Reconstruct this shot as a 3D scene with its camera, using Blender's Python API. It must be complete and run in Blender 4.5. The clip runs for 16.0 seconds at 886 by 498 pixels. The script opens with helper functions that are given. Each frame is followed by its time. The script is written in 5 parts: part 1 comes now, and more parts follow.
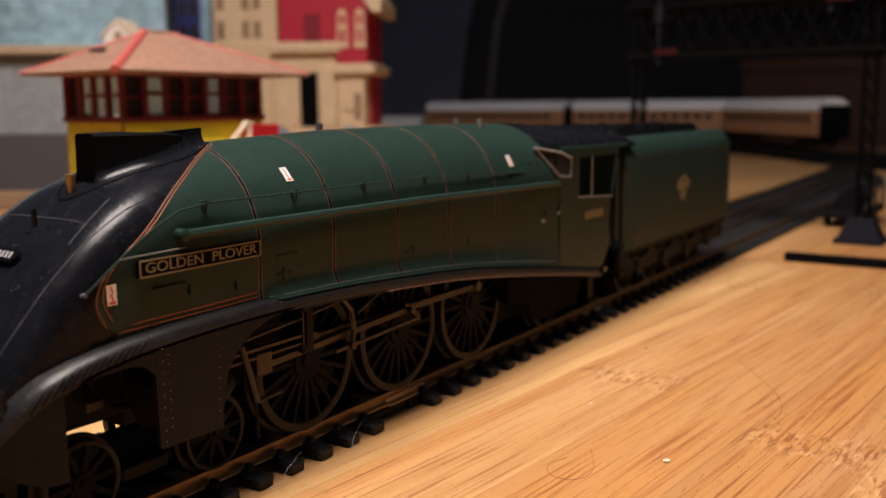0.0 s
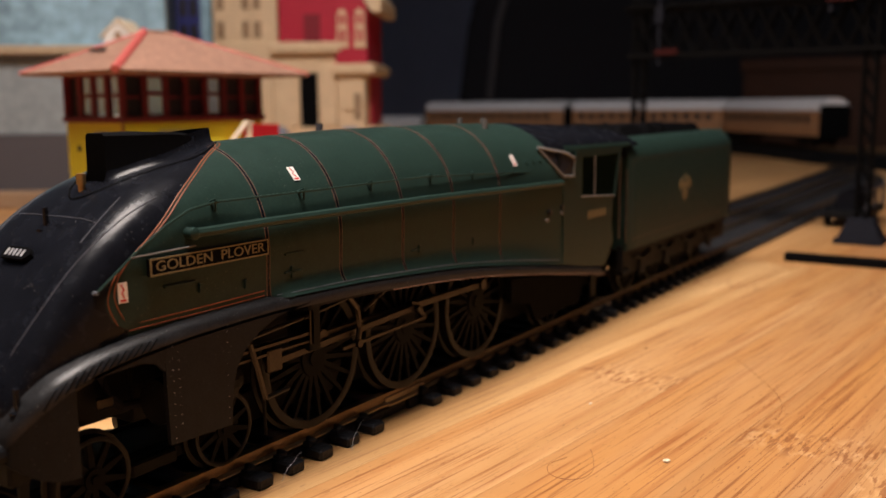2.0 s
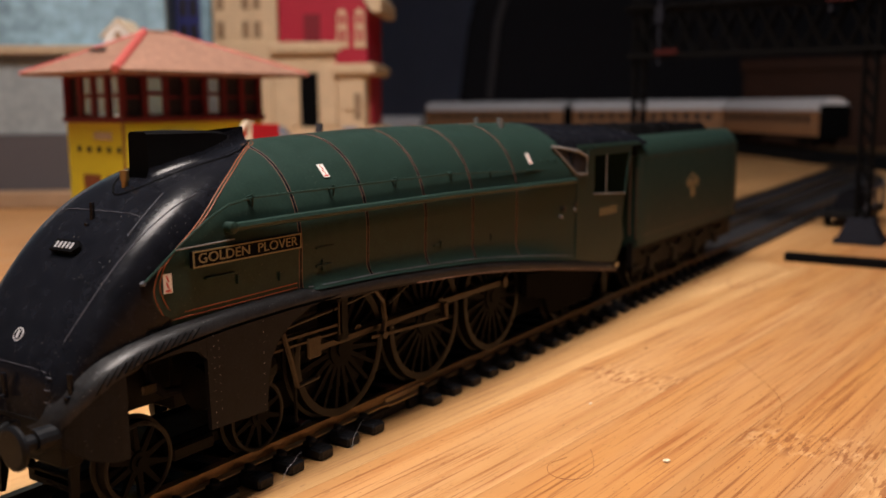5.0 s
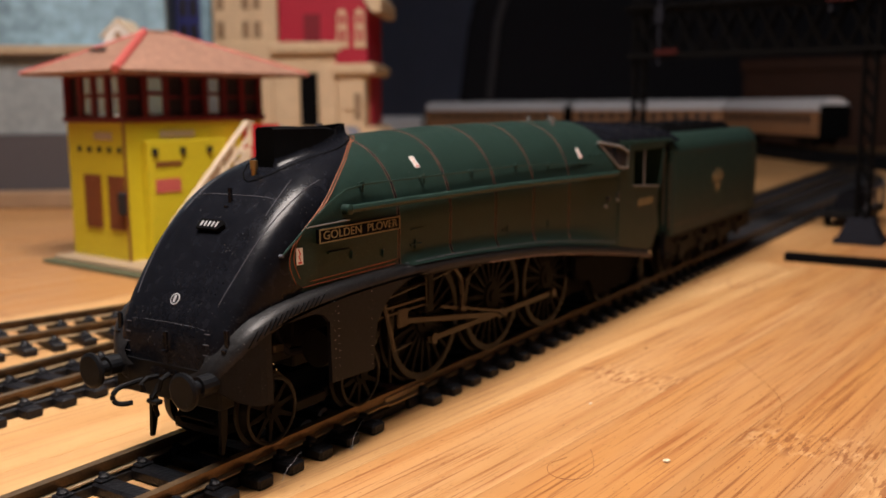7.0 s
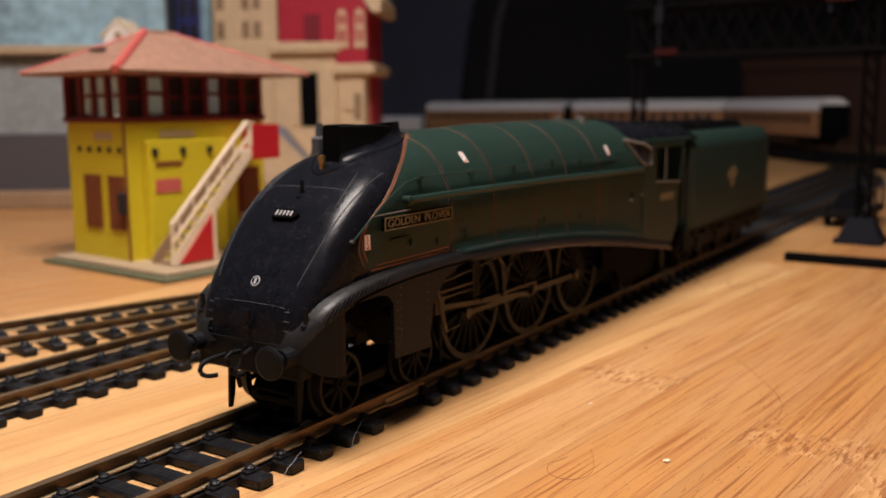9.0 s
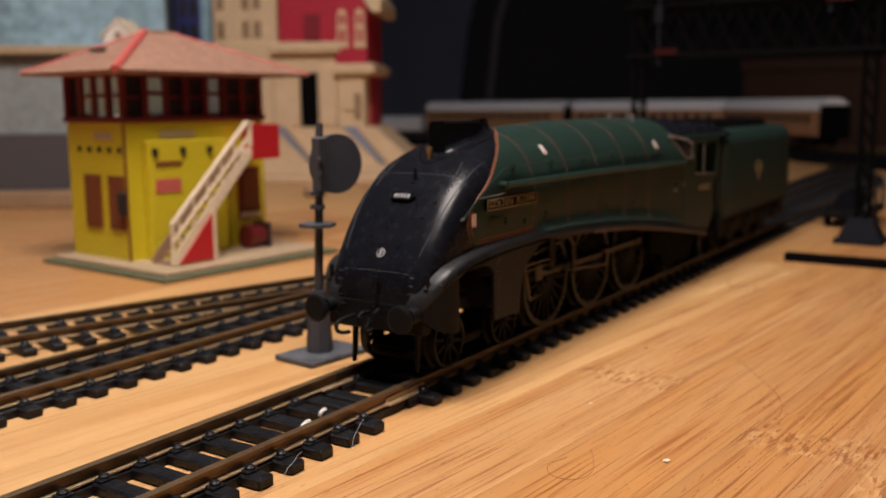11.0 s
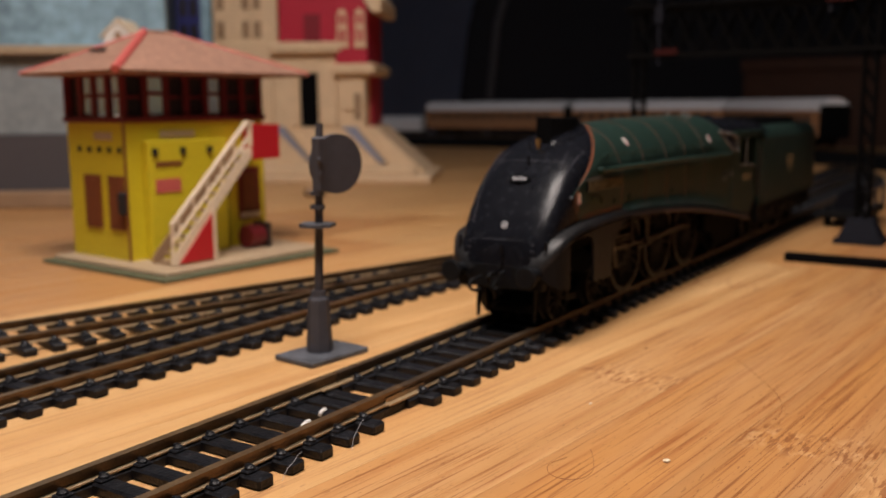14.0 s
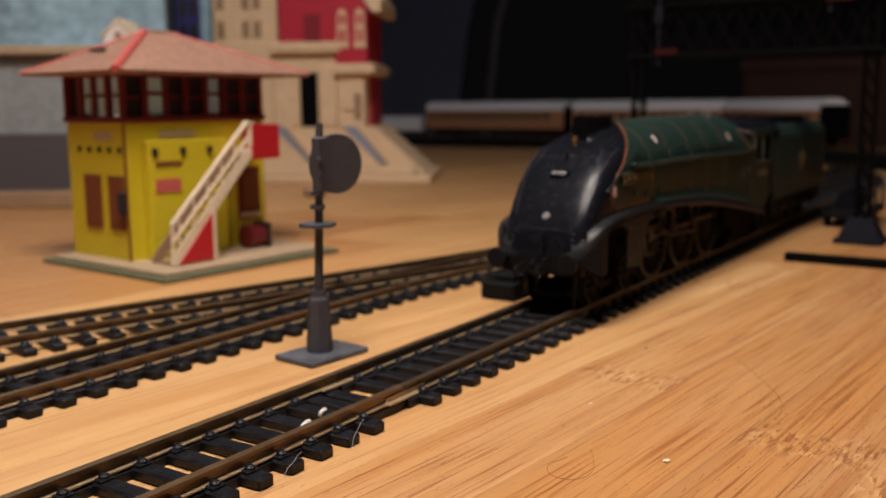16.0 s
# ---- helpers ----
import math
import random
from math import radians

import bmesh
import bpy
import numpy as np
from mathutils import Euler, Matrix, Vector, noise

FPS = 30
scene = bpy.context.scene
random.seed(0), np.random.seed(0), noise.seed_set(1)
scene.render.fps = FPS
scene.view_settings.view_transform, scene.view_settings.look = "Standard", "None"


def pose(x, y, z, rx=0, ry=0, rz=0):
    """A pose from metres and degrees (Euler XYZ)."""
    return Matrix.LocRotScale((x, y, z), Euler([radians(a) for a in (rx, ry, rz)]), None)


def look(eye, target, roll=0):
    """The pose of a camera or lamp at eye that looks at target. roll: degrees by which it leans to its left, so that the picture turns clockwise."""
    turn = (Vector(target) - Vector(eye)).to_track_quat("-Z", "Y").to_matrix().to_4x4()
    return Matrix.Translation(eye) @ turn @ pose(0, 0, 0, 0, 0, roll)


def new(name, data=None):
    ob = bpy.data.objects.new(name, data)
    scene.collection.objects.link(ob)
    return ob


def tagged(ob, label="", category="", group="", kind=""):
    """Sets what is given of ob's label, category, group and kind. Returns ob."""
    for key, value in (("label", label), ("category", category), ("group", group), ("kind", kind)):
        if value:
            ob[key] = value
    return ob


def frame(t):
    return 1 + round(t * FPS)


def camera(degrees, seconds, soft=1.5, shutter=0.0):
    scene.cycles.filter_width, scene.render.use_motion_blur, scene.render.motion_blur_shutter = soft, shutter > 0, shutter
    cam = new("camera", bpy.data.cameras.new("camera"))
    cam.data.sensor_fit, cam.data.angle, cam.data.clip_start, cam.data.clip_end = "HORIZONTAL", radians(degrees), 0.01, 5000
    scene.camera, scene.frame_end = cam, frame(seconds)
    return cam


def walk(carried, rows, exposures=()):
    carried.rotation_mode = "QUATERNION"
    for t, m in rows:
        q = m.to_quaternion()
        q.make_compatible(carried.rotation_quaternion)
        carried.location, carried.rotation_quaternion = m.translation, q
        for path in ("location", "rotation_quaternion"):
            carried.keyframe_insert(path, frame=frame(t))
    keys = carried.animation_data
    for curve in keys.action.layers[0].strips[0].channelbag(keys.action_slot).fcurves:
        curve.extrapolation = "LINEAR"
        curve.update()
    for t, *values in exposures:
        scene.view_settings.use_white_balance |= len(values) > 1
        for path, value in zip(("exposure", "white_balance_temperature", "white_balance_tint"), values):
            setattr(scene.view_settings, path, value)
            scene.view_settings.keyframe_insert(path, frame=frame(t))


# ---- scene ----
cam = camera(50.76, 16.0, soft=1.6)
cam.data.dof.use_dof = True
cam.data.dof.focus_distance = 0.158
cam.data.dof.aperture_fstop = 23.0
EYE = (-0.1028, -0.1232, 0.0646)
AIM = (EYE[0] + math.cos(-0.1539) * math.cos(0.5806), EYE[1] + math.cos(-0.1539) * math.sin(0.5806), EYE[2] + math.sin(-0.1539))
walk(cam, [(0.0, look(EYE, AIM, -0.43)), (16.0, look(EYE, AIM, -0.43))], exposures=[(0.0, 0.05), (4.2, 0.05), (6.5, 0.07), (9.2, -0.02), (11.5, -0.21), (12.5, -0.19), (13.5, -0.31), (16.0, -0.28)])

# ---- light: one unseen warm pendant lamp low over table, cool fill added, closed room ----
world = bpy.data.worlds.new("room_air")
scene.world = world
world.use_nodes = True
world.node_tree.nodes["Background"].inputs[0].default_value = (1.0, 0.8, 0.6, 1)
world.node_tree.nodes["Background"].inputs[1].default_value = 0.02
LAMP_AT = (-0.03, -0.022, 0.60)
lamp_data = bpy.data.lights.new("ceiling_lamp_light", "AREA")
lamp_data.shape, lamp_data.size, lamp_data.energy, lamp_data.color = "DISK", 0.28, 6.15, (1.0, 0.852, 0.765)
new("ceiling_lamp_light", lamp_data).matrix_world = look(LAMP_AT, (LAMP_AT[0], LAMP_AT[1], 0.0))

MM = 0.001


# ---- materials ----
def nodes_of(name):
    m = bpy.data.materials.new(name)
    m.use_nodes = True
    nt = m.node_tree
    return m, nt, nt.nodes["Principled BSDF"]


def paint(name, col, rough=0.45, metal=0.0, var=0.12, scale=400.0, bump=0.05, fine=2500.0, rand=0.0, spec=0.5, dust=0.0):
    """A painted, plastic or metal surface: mottling at two sizes, uneven gloss and a fine relief."""
    m, nt, b = nodes_of(name)
    L = nt.links.new
    tc = nt.nodes.new("ShaderNodeTexCoord")
    n1, n2 = nt.nodes.new("ShaderNodeTexNoise"), nt.nodes.new("ShaderNodeTexNoise")
    n1.inputs["Scale"].default_value, n2.inputs["Scale"].default_value = scale, fine
    n1.inputs["Detail"].default_value = 5
    for n in (n1, n2):
        L(tc.outputs["Object"], n.inputs["Vector"])
    add = nt.nodes.new("ShaderNodeMath")
    add.operation = "ADD"
    L(n1.outputs["Fac"], add.inputs[0]), L(n2.outputs["Fac"], add.inputs[1])
    ramp = nt.nodes.new("ShaderNodeMapRange")
    ramp.inputs["From Min"].default_value, ramp.inputs["From Max"].default_value = 0.6, 1.4
    ramp.inputs["To Min"].default_value, ramp.inputs["To Max"].default_value = 1 - var, 1 + var
    L(add.outputs[0], ramp.inputs["Value"])
    src = ramp.outputs[0]
    if rand:
        oi = nt.nodes.new("ShaderNodeObjectInfo")
        rr = nt.nodes.new("ShaderNodeMapRange")
        rr.inputs["To Min"].default_value, rr.inputs["To Max"].default_value = 1 - rand, 1 + rand
        L(oi.outputs["Random"], rr.inputs["Value"])
        mu = nt.nodes.new("ShaderNodeMath")
        mu.operation = "MULTIPLY"
        L(src, mu.inputs[0]), L(rr.outputs[0], mu.inputs[1])
        src = mu.outputs[0]
    hsv = nt.nodes.new("ShaderNodeHueSaturation")
    hsv.inputs["Color"].default_value = (*col, 1)
    L(src, hsv.inputs["Value"])
    colour = hsv.outputs[0]
    if dust:
        # pale specks of dust, thinned out in patches
        vo, patch = nt.nodes.new("ShaderNodeTexVoronoi"), nt.nodes.new("ShaderNodeTexNoise")
        vo.inputs["Scale"].default_value, patch.inputs["Scale"].default_value = 1150, 130
        L(tc.outputs["Object"], vo.inputs["Vector"]), L(tc.outputs["Object"], patch.inputs["Vector"])
        sp, pt, both = nt.nodes.new("ShaderNodeMapRange"), nt.nodes.new("ShaderNodeMapRange"), nt.nodes.new("ShaderNodeMath")
        sp.inputs["From Min"].default_value, sp.inputs["From Max"].default_value = 0.15, 0.05
        pt.inputs["From Min"].default_value, pt.inputs["From Max"].default_value = 0.42, 0.62
        pt.inputs["To Max"].default_value = dust
        both.operation = "MULTIPLY"
        L(vo.outputs["Distance"], sp.inputs["Value"]), L(patch.outputs["Fac"], pt.inputs["Value"])
        L(sp.outputs[0], both.inputs[0]), L(pt.outputs[0], both.inputs[1])
        mx = nt.nodes.new("ShaderNodeMix")
        mx.data_type = "RGBA"
        mx.inputs[7].default_value = (0.30, 0.29, 0.28, 1)
        L(both.outputs[0], mx.inputs[0]), L(colour, mx.inputs[6])
        colour = mx.outputs[2]
    L(colour, b.inputs["Base Color"])
    r = nt.nodes.new("ShaderNodeMapRange")
    r.inputs["To Min"].default_value, r.inputs["To Max"].default_value = max(0.03, rough - 0.1), min(1, rough + 0.12)
    L(n1.outputs["Fac"], r.inputs["Value"]), L(r.outputs[0], b.inputs["Roughness"])
    bp = nt.nodes.new("ShaderNodeBump")
    bp.inputs["Strength"].default_value, bp.inputs["Distance"].default_value = bump, 0.0003
    L(n2.outputs["Fac"], bp.inputs["Height"]), L(bp.outputs[0], b.inputs["Normal"])
    b.inputs["Metallic"].default_value = metal
    b.inputs["Specular IOR Level"].default_value = spec
    return m


def bamboo(name):
    """Pressed bamboo strips: pale ground, long darker fibres, per-strip tint and brown knuckle marks."""
    m, nt, b = nodes_of(name)
    L = nt.links.new
    tc, oi = nt.nodes.new("ShaderNodeTexCoord"), nt.nodes.new("ShaderNodeObjectInfo")
    off = nt.nodes.new("ShaderNodeVectorMath")
    off.operation = "MULTIPLY_ADD"
    off.inputs[1].default_value = (3.1, 7.7, 5.3)
    comb = nt.nodes.new("ShaderNodeCombineXYZ")
    for i in range(3):
        L(oi.outputs["Random"], comb.inputs[i])
    L(comb.outputs[0], off.inputs[0]), L(tc.outputs["Object"], off.inputs[2])

    def streak(sx, sy, detail, lo, hi):
        mp = nt.nodes.new("ShaderNodeMapping")
        mp.inputs["Scale"].default_value = (sx, sy, 1)
        n = nt.nodes.new("ShaderNodeTexNoise")
        n.inputs["Scale"].default_value, n.inputs["Detail"].default_value = 1.0, detail
        r = nt.nodes.new("ShaderNodeMapRange")
        r.inputs["From Min"].default_value, r.inputs["From Max"].default_value = lo, hi
        L(off.outputs[0], mp.inputs["Vector"]), L(mp.outputs[0], n.inputs["Vector"]), L(n.outputs["Fac"], r.inputs["Value"])
        return r.outputs[0]

    fibre = streak(13, 420, 3, 0.54, 0.72)
    thread = streak(26, 2100, 2, 0.55, 0.66)
    hue = streak(5, 75, 2, 0.38, 0.66)
    pore = streak(420, 2600, 1, 0.68, 0.74)
    band = streak(6, 170, 2, 0.3, 0.7)
    blot = streak(28, 40, 3, 0.35, 0.75)
    mark = streak(210, 1250, 2, 0.53, 0.60)
    blob = streak(260, 700, 2, 0.50, 0.60)

    def mix(fac, a, c):
        x = nt.nodes.new("ShaderNodeMix")
        x.data_type = "RGBA"
        if isinstance(fac, float):
            x.inputs[0].default_value = fac
        else:
            L(fac, x.inputs[0])
        for k, v in ((6, a), (7, c)):
            if isinstance(v, tuple):
                x.inputs[k].default_value = (*v, 1)
            else:
                L(v, x.inputs[k])
        return x.outputs[2]

    def times(a, k):
        x = nt.nodes.new("ShaderNodeMath")
        x.operation = "MULTIPLY"
        L(a, x.inputs[0])
        if isinstance(k, float):
            x.inputs[1].default_value = k
        else:
            L(k, x.inputs[1])
        return x.outputs[0]

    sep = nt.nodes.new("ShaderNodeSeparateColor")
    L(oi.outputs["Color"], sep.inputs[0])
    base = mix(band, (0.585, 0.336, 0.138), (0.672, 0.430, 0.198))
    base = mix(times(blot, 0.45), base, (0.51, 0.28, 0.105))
    # second object colour channel browns a piece; it also carries painted light falloff
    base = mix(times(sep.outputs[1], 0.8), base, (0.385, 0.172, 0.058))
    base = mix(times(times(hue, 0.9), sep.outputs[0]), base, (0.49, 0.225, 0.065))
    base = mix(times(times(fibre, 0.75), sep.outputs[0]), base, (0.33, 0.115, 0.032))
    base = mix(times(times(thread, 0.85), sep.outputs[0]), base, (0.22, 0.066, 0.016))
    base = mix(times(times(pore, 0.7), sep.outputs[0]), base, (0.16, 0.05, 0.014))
    # knuckles: a ragged band of short dashes across each strip, once in every 0.36 m
    sx = nt.nodes.new("ShaderNodeSeparateXYZ")
    L(tc.outputs["Object"], sx.inputs[0])
    wob = nt.nodes.new("ShaderNodeTexNoise")
    wob.inputs["Scale"].default_value = 220
    L(off.outputs[0], wob.inputs["Vector"])
    wa = nt.nodes.new("ShaderNodeMath")
    wa.operation, wa.inputs[1].default_value = "MULTIPLY_ADD", 0.012
    L(wob.outputs["Fac"], wa.inputs[0]), L(sx.outputs["X"], wa.inputs[2])
    wp = nt.nodes.new("ShaderNodeMath")
    wp.operation, wp.inputs[1].default_value = "PINGPONG", 0.18
    L(wa.outputs[0], wp.inputs[0])
    kr = nt.nodes.new("ShaderNodeMapRange")
    kr.inputs["From Min"].default_value, kr.inputs["From Max"].default_value = 0.0095, 0.0035
    L(wp.outputs[0], kr.inputs["Value"])
    kn = times(times(kr.outputs[0], mark), 1.0)
    base = mix(times(times(kr.outputs[0], blob), 0.32), base, (0.70, 0.44, 0.21))
    base = mix(times(kn, 0.85), base, (0.24, 0.085, 0.025))
    tint = nt.nodes.new("ShaderNodeMapRange")
    tint.inputs["To Min"].default_value, tint.inputs["To Max"].default_value = 0.95, 1.05
    L(oi.outputs["Random"], tint.inputs["Value"])
    hsv = nt.nodes.new("ShaderNodeHueSaturation")
    L(base, hsv.inputs["Color"]), L(tint.outputs[0], hsv.inputs["Value"]), L(hsv.outputs[0], b.inputs["Base Color"])
    ro = nt.nodes.new("ShaderNodeMapRange")
    ro.inputs["To Min"].default_value, ro.inputs["To Max"].default_value = 0.36, 0.55
    L(band, ro.inputs["Value"]), L(ro.outputs[0], b.inputs["Roughness"])
    bp = nt.nodes.new("ShaderNodeBump")
    bp.inputs["Strength"].default_value, bp.inputs["Distance"].default_value = 0.12, 0.0002
    L(thread, bp.inputs["Height"]), L(bp.outputs[0], b.inputs["Normal"])
    return m


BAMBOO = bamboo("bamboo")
BLACK = paint("satin_black", (0.0068, 0.0074, 0.0104), 0.24, var=0.4, bump=0.07, fine=1700, spec=0.17, dust=0.45)
VALANCE = paint("valance_black", (0.0072, 0.0080, 0.0098), 0.45, var=0.35, bump=0.08, spec=0.13, dust=0.25)
DUSTY = paint("dusty_black", (0.0140, 0.0140, 0.0152), 0.42, var=0.6, scale=900, bump=0.16, spec=0.36, dust=0.6)
LATTICE = paint("lattice_black", (0.0045, 0.0042, 0.0042), 0.9, spec=0.03)
SCUFFED = paint("scuffed_grey", (0.085, 0.092, 0.108), 0.5, var=0.7, scale=320, spec=0.3)
FOOTING = paint("footing_grey", (0.013, 0.0135, 0.018), 0.9, spec=0.03)
CHIMNEY = paint("matt_black", (0.003, 0.003, 0.0035), 0.75, var=0.3, spec=0.04)
GREEN = paint("loco_green", (0.0160, 0.0335, 0.0272), 0.38, var=0.22, bump=0.06, spec=0.17, dust=0.22)
ORANGE = paint("orange_lining", (0.27, 0.082, 0.036), 0.5, spec=0.2)
BRASS = paint("brass", (0.45, 0.30, 0.12), 0.4, metal=0.9)
BAND = paint("faded_band", (0.165, 0.092, 0.064), 0.5, spec=0.2)
PALE = paint("pale_frame", (0.15, 0.14, 0.13), 0.5)
GOLD = paint("gold_paint", (0.215, 0.170, 0.088), 0.45, spec=0.2)
STEEL = paint("dull_steel", (0.056, 0.049, 0.042), 0.42, metal=0.8, var=0.3)
RIM = paint("wheel_tread", (0.013, 0.0128, 0.0135), 0.46, metal=0.7, var=0.3)
WHEEL = paint("wheel_black", (0.0036, 0.0040, 0.0050), 0.55, spec=0.06)
CHASSIS = paint("chassis_black", (0.0052, 0.0056, 0.0066), 0.6, spec=0.14)
WHITE = paint("white_sticker", (0.75, 0.72, 0.68), 0.5, var=0.04)
RED = paint("red_print", (0.55, 0.03, 0.03), 0.5)
NUMBER = paint("number_white", (0.42, 0.42, 0.44), 0.5)
RAIL = paint("brown_rail", (0.165, 0.106, 0.057), 0.36, metal=0.6, var=0.35, scale=250)
DARKRAIL = paint("dark_rail", (0.085, 0.060, 0.040), 0.42, metal=0.5, var=0.4, scale=250, spec=0.3)
FOOT = paint("rail_foot", (0.40, 0.29, 0.17), 0.45, metal=0.35, var=0.3)
SLEEPER = paint("sleeper_plastic", (0.0090, 0.0094, 0.0120), 0.42, var=0.5, scale=500, bump=0.6, fine=1500, rand=0.25, spec=0.24, dust=0.4)
GREY = paint("grey_plastic", (0.062, 0.062, 0.075), 0.55, var=0.18, spec=0.3)
YELLOW = paint("yellow_tinplate", (0.60, 0.485, 0.020), 0.42, var=0.1)
DARKRED = paint("dark_red_frame", (0.15, 0.012, 0.016), 0.45, var=0.2)
ROOF = paint("terracotta_roof", (0.31, 0.168, 0.115), 0.7, var=0.38, scale=300, bump=0.3, fine=900)
PINK = paint("red_ridge", (0.53, 0.105, 0.09), 0.55)
CREAM = paint("cream_rail", (0.72, 0.60, 0.44), 0.5)
BRIGHTRED = paint("bright_red", (0.46, 0.012, 0.02), 0.45, var=0.1)
DOORBROWN = paint("brown_door", (0.17, 0.045, 0.015), 0.5, var=0.25)
BASEGREEN = paint("olive_base", (0.10, 0.112, 0.062), 0.6, var=0.25)
BASECREAM = paint("cream_base", (0.42, 0.31, 0.20), 0.55, var=0.18)
# pale blue stands for bright background light seen through clear panes
PANE = paint("window_light", (0.52, 0.80, 1.0), 0.25, var=0.12)
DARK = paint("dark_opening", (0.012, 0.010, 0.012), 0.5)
BEIGE = paint("beige_wall", (0.72, 0.53, 0.335), 0.6, var=0.12, scale=90)
HOUSERED = paint("house_red", (0.46, 0.012, 0.038), 0.5, var=0.12)
SLATE = paint("slate_blue", (0.29, 0.32, 0.43), 0.6, var=0.12)
BLUE = paint("deep_blue", (0.02, 0.025, 0.16), 0.5)
WALLGREY = paint("grey_plaster", (0.255, 0.285, 0.295), 0.75, var=0.22, scale=25, fine=200)
WALLBLUE = paint("pale_blue_plaster", (0.26, 0.41, 0.50), 0.75, var=0.5, scale=18, fine=120)
DARKGREY = paint("dark_grey_board", (0.07, 0.062, 0.068), 0.6)
SKIRT = paint("brown_board", (0.30, 0.19, 0.11), 0.55, var=0.2, scale=60)
SIDEBOARD = paint("dark_stained_wood", (0.062, 0.024, 0.013), 0.5, var=0.3, scale=40, spec=0.2)
TEAK = paint("teak_brown", (0.36, 0.185, 0.095), 0.5, var=0.25, scale=200, spec=0.2)
COACHROOF = paint("pale_grey_roof", (0.74, 0.74, 0.77), 0.5, var=0.1)
# unseen walls and ceiling, coloured bluish to cool the bounced light
FILLWALL = paint("fill_wall", (0.54, 0.62, 0.74), 0.8, scale=6, fine=80)
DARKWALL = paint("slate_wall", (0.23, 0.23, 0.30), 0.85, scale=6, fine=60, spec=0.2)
FABRIC = paint("black_fabric", (0.020, 0.019, 0.023), 0.9, scale=60, fine=900, spec=0.2)
CARPET = paint("grey_carpet", (0.10, 0.09, 0.08), 0.95, scale=30, fine=600)


def glow(name, col, power):
    m, nt, b = nodes_of(name)
    b.inputs["Emission Color"].default_value, b.inputs["Emission Strength"].default_value = (*col, 1), power
    return m


# ---- mesh helpers, all in millimetres ----
def part(name, bm, mat, parent=None, label="", smooth=False):
    """Links a bmesh as one mesh object under a thing or a part."""
    me = bpy.data.meshes.new(name)
    bmesh.ops.recalc_face_normals(bm, faces=bm.faces)
    for v in bm.verts:
        v.co *= MM
    for f in bm.faces:
        f.smooth = smooth
    bm.to_mesh(me)
    bm.free()
    if smooth:
        me.set_sharp_from_angle(angle=radians(38))
    me.materials.append(mat)
    ob = new(name, me)
    if parent:
        ob.parent = parent
    return tagged(ob, label)


def share(name, mesh, parent, x, y, z, rz=0.0):
    ob = new(name, mesh)
    ob.parent = parent
    ob.matrix_basis = pose(x * MM, y * MM, z * MM, 0, 0, rz)
    return ob


def thing(name, x, y, z, label, category, group="", rz=0.0, kind=""):
    ob = new(name)
    ob.empty_display_size = 0.01
    ob.matrix_basis = pose(x * MM, y * MM, z * MM, 0, 0, rz)
    return tagged(ob, label, category, group, kind)


def B():
    return bmesh.new()


def box(bm, x0, x1, y0, y1, z0, z1, bev=0.0):
    m = Matrix.LocRotScale(((x0 + x1) / 2, (y0 + y1) / 2, (z0 + z1) / 2), None, (abs(x1 - x0), abs(y1 - y0), abs(z1 - z0)))
    made = bmesh.ops.create_cube(bm, size=1.0, matrix=m)["verts"]
    if bev:
        edges = list({e for v in made for e in v.link_edges})
        bmesh.ops.bevel(bm, geom=edges, offset=bev, segments=1, affect="EDGES")
    return bm


def rod(bm, a, b, r, seg=10, r2=None):
    a, b = Vector(a), Vector(b)
    m = Matrix.Translation((a + b) / 2) @ (b - a).to_track_quat("Z", "Y").to_matrix().to_4x4()
    bmesh.ops.create_cone(bm, cap_ends=True, segments=seg, radius1=r, radius2=r if r2 is None else r2, depth=(b - a).length, matrix=m)
    return bm


def tube(bm, pts, r, seg=6):
    """A round bar along a line of points."""
    pts = [Vector(p) for p in pts]
    rings = []
    for i, p in enumerate(pts):
        d = (pts[min(i + 1, len(pts) - 1)] - pts[max(i - 1, 0)]).normalized()
        side = d.cross(Vector((0, 0, 1)) if abs(d.z) < 0.9 else Vector((0, 1, 0))).normalized()
        up = side.cross(d)
        rings.append([bm.verts.new(p + (side * math.cos(k * math.tau / seg) + up * math.sin(k * math.tau / seg)) * r) for k in range(seg)])
    for a, b in zip(rings, rings[1:]):
        for k in range(seg):
            bm.faces.new((a[k], a[(k + 1) % seg], b[(k + 1) % seg], b[k]))
    bm.faces.new(rings[0]), bm.faces.new(rings[-1][::-1])
    return bm


def prism(bm, outline, a, b, axis="y"):
    """A flat outline drawn out between a and b; the outline lies in xz (axis y), yz (axis x) or xy (axis z)."""
    def at(p, k):
        return {"y": (p[0], k, p[1]), "x": (k, p[0], p[1]), "z": (p[0], p[1], k)}[axis]
    lo, hi = [bm.verts.new(at(p, a)) for p in outline], [bm.verts.new(at(p, b)) for p in outline]
    bm.faces.new(lo), bm.faces.new(hi[::-1])
    for i in range(len(outline)):
        j = (i + 1) % len(outline)
        bm.faces.new((lo[i], lo[j], hi[j], hi[i]))
    return bm


def grid(bm, rows):
    vs = [[bm.verts.new(p) for p in row] for row in rows]
    for a, b in zip(vs, vs[1:]):
        for k in range(len(a) - 1):
            bm.faces.new((a[k], a[k + 1], b[k + 1], b[k]))
    return vs


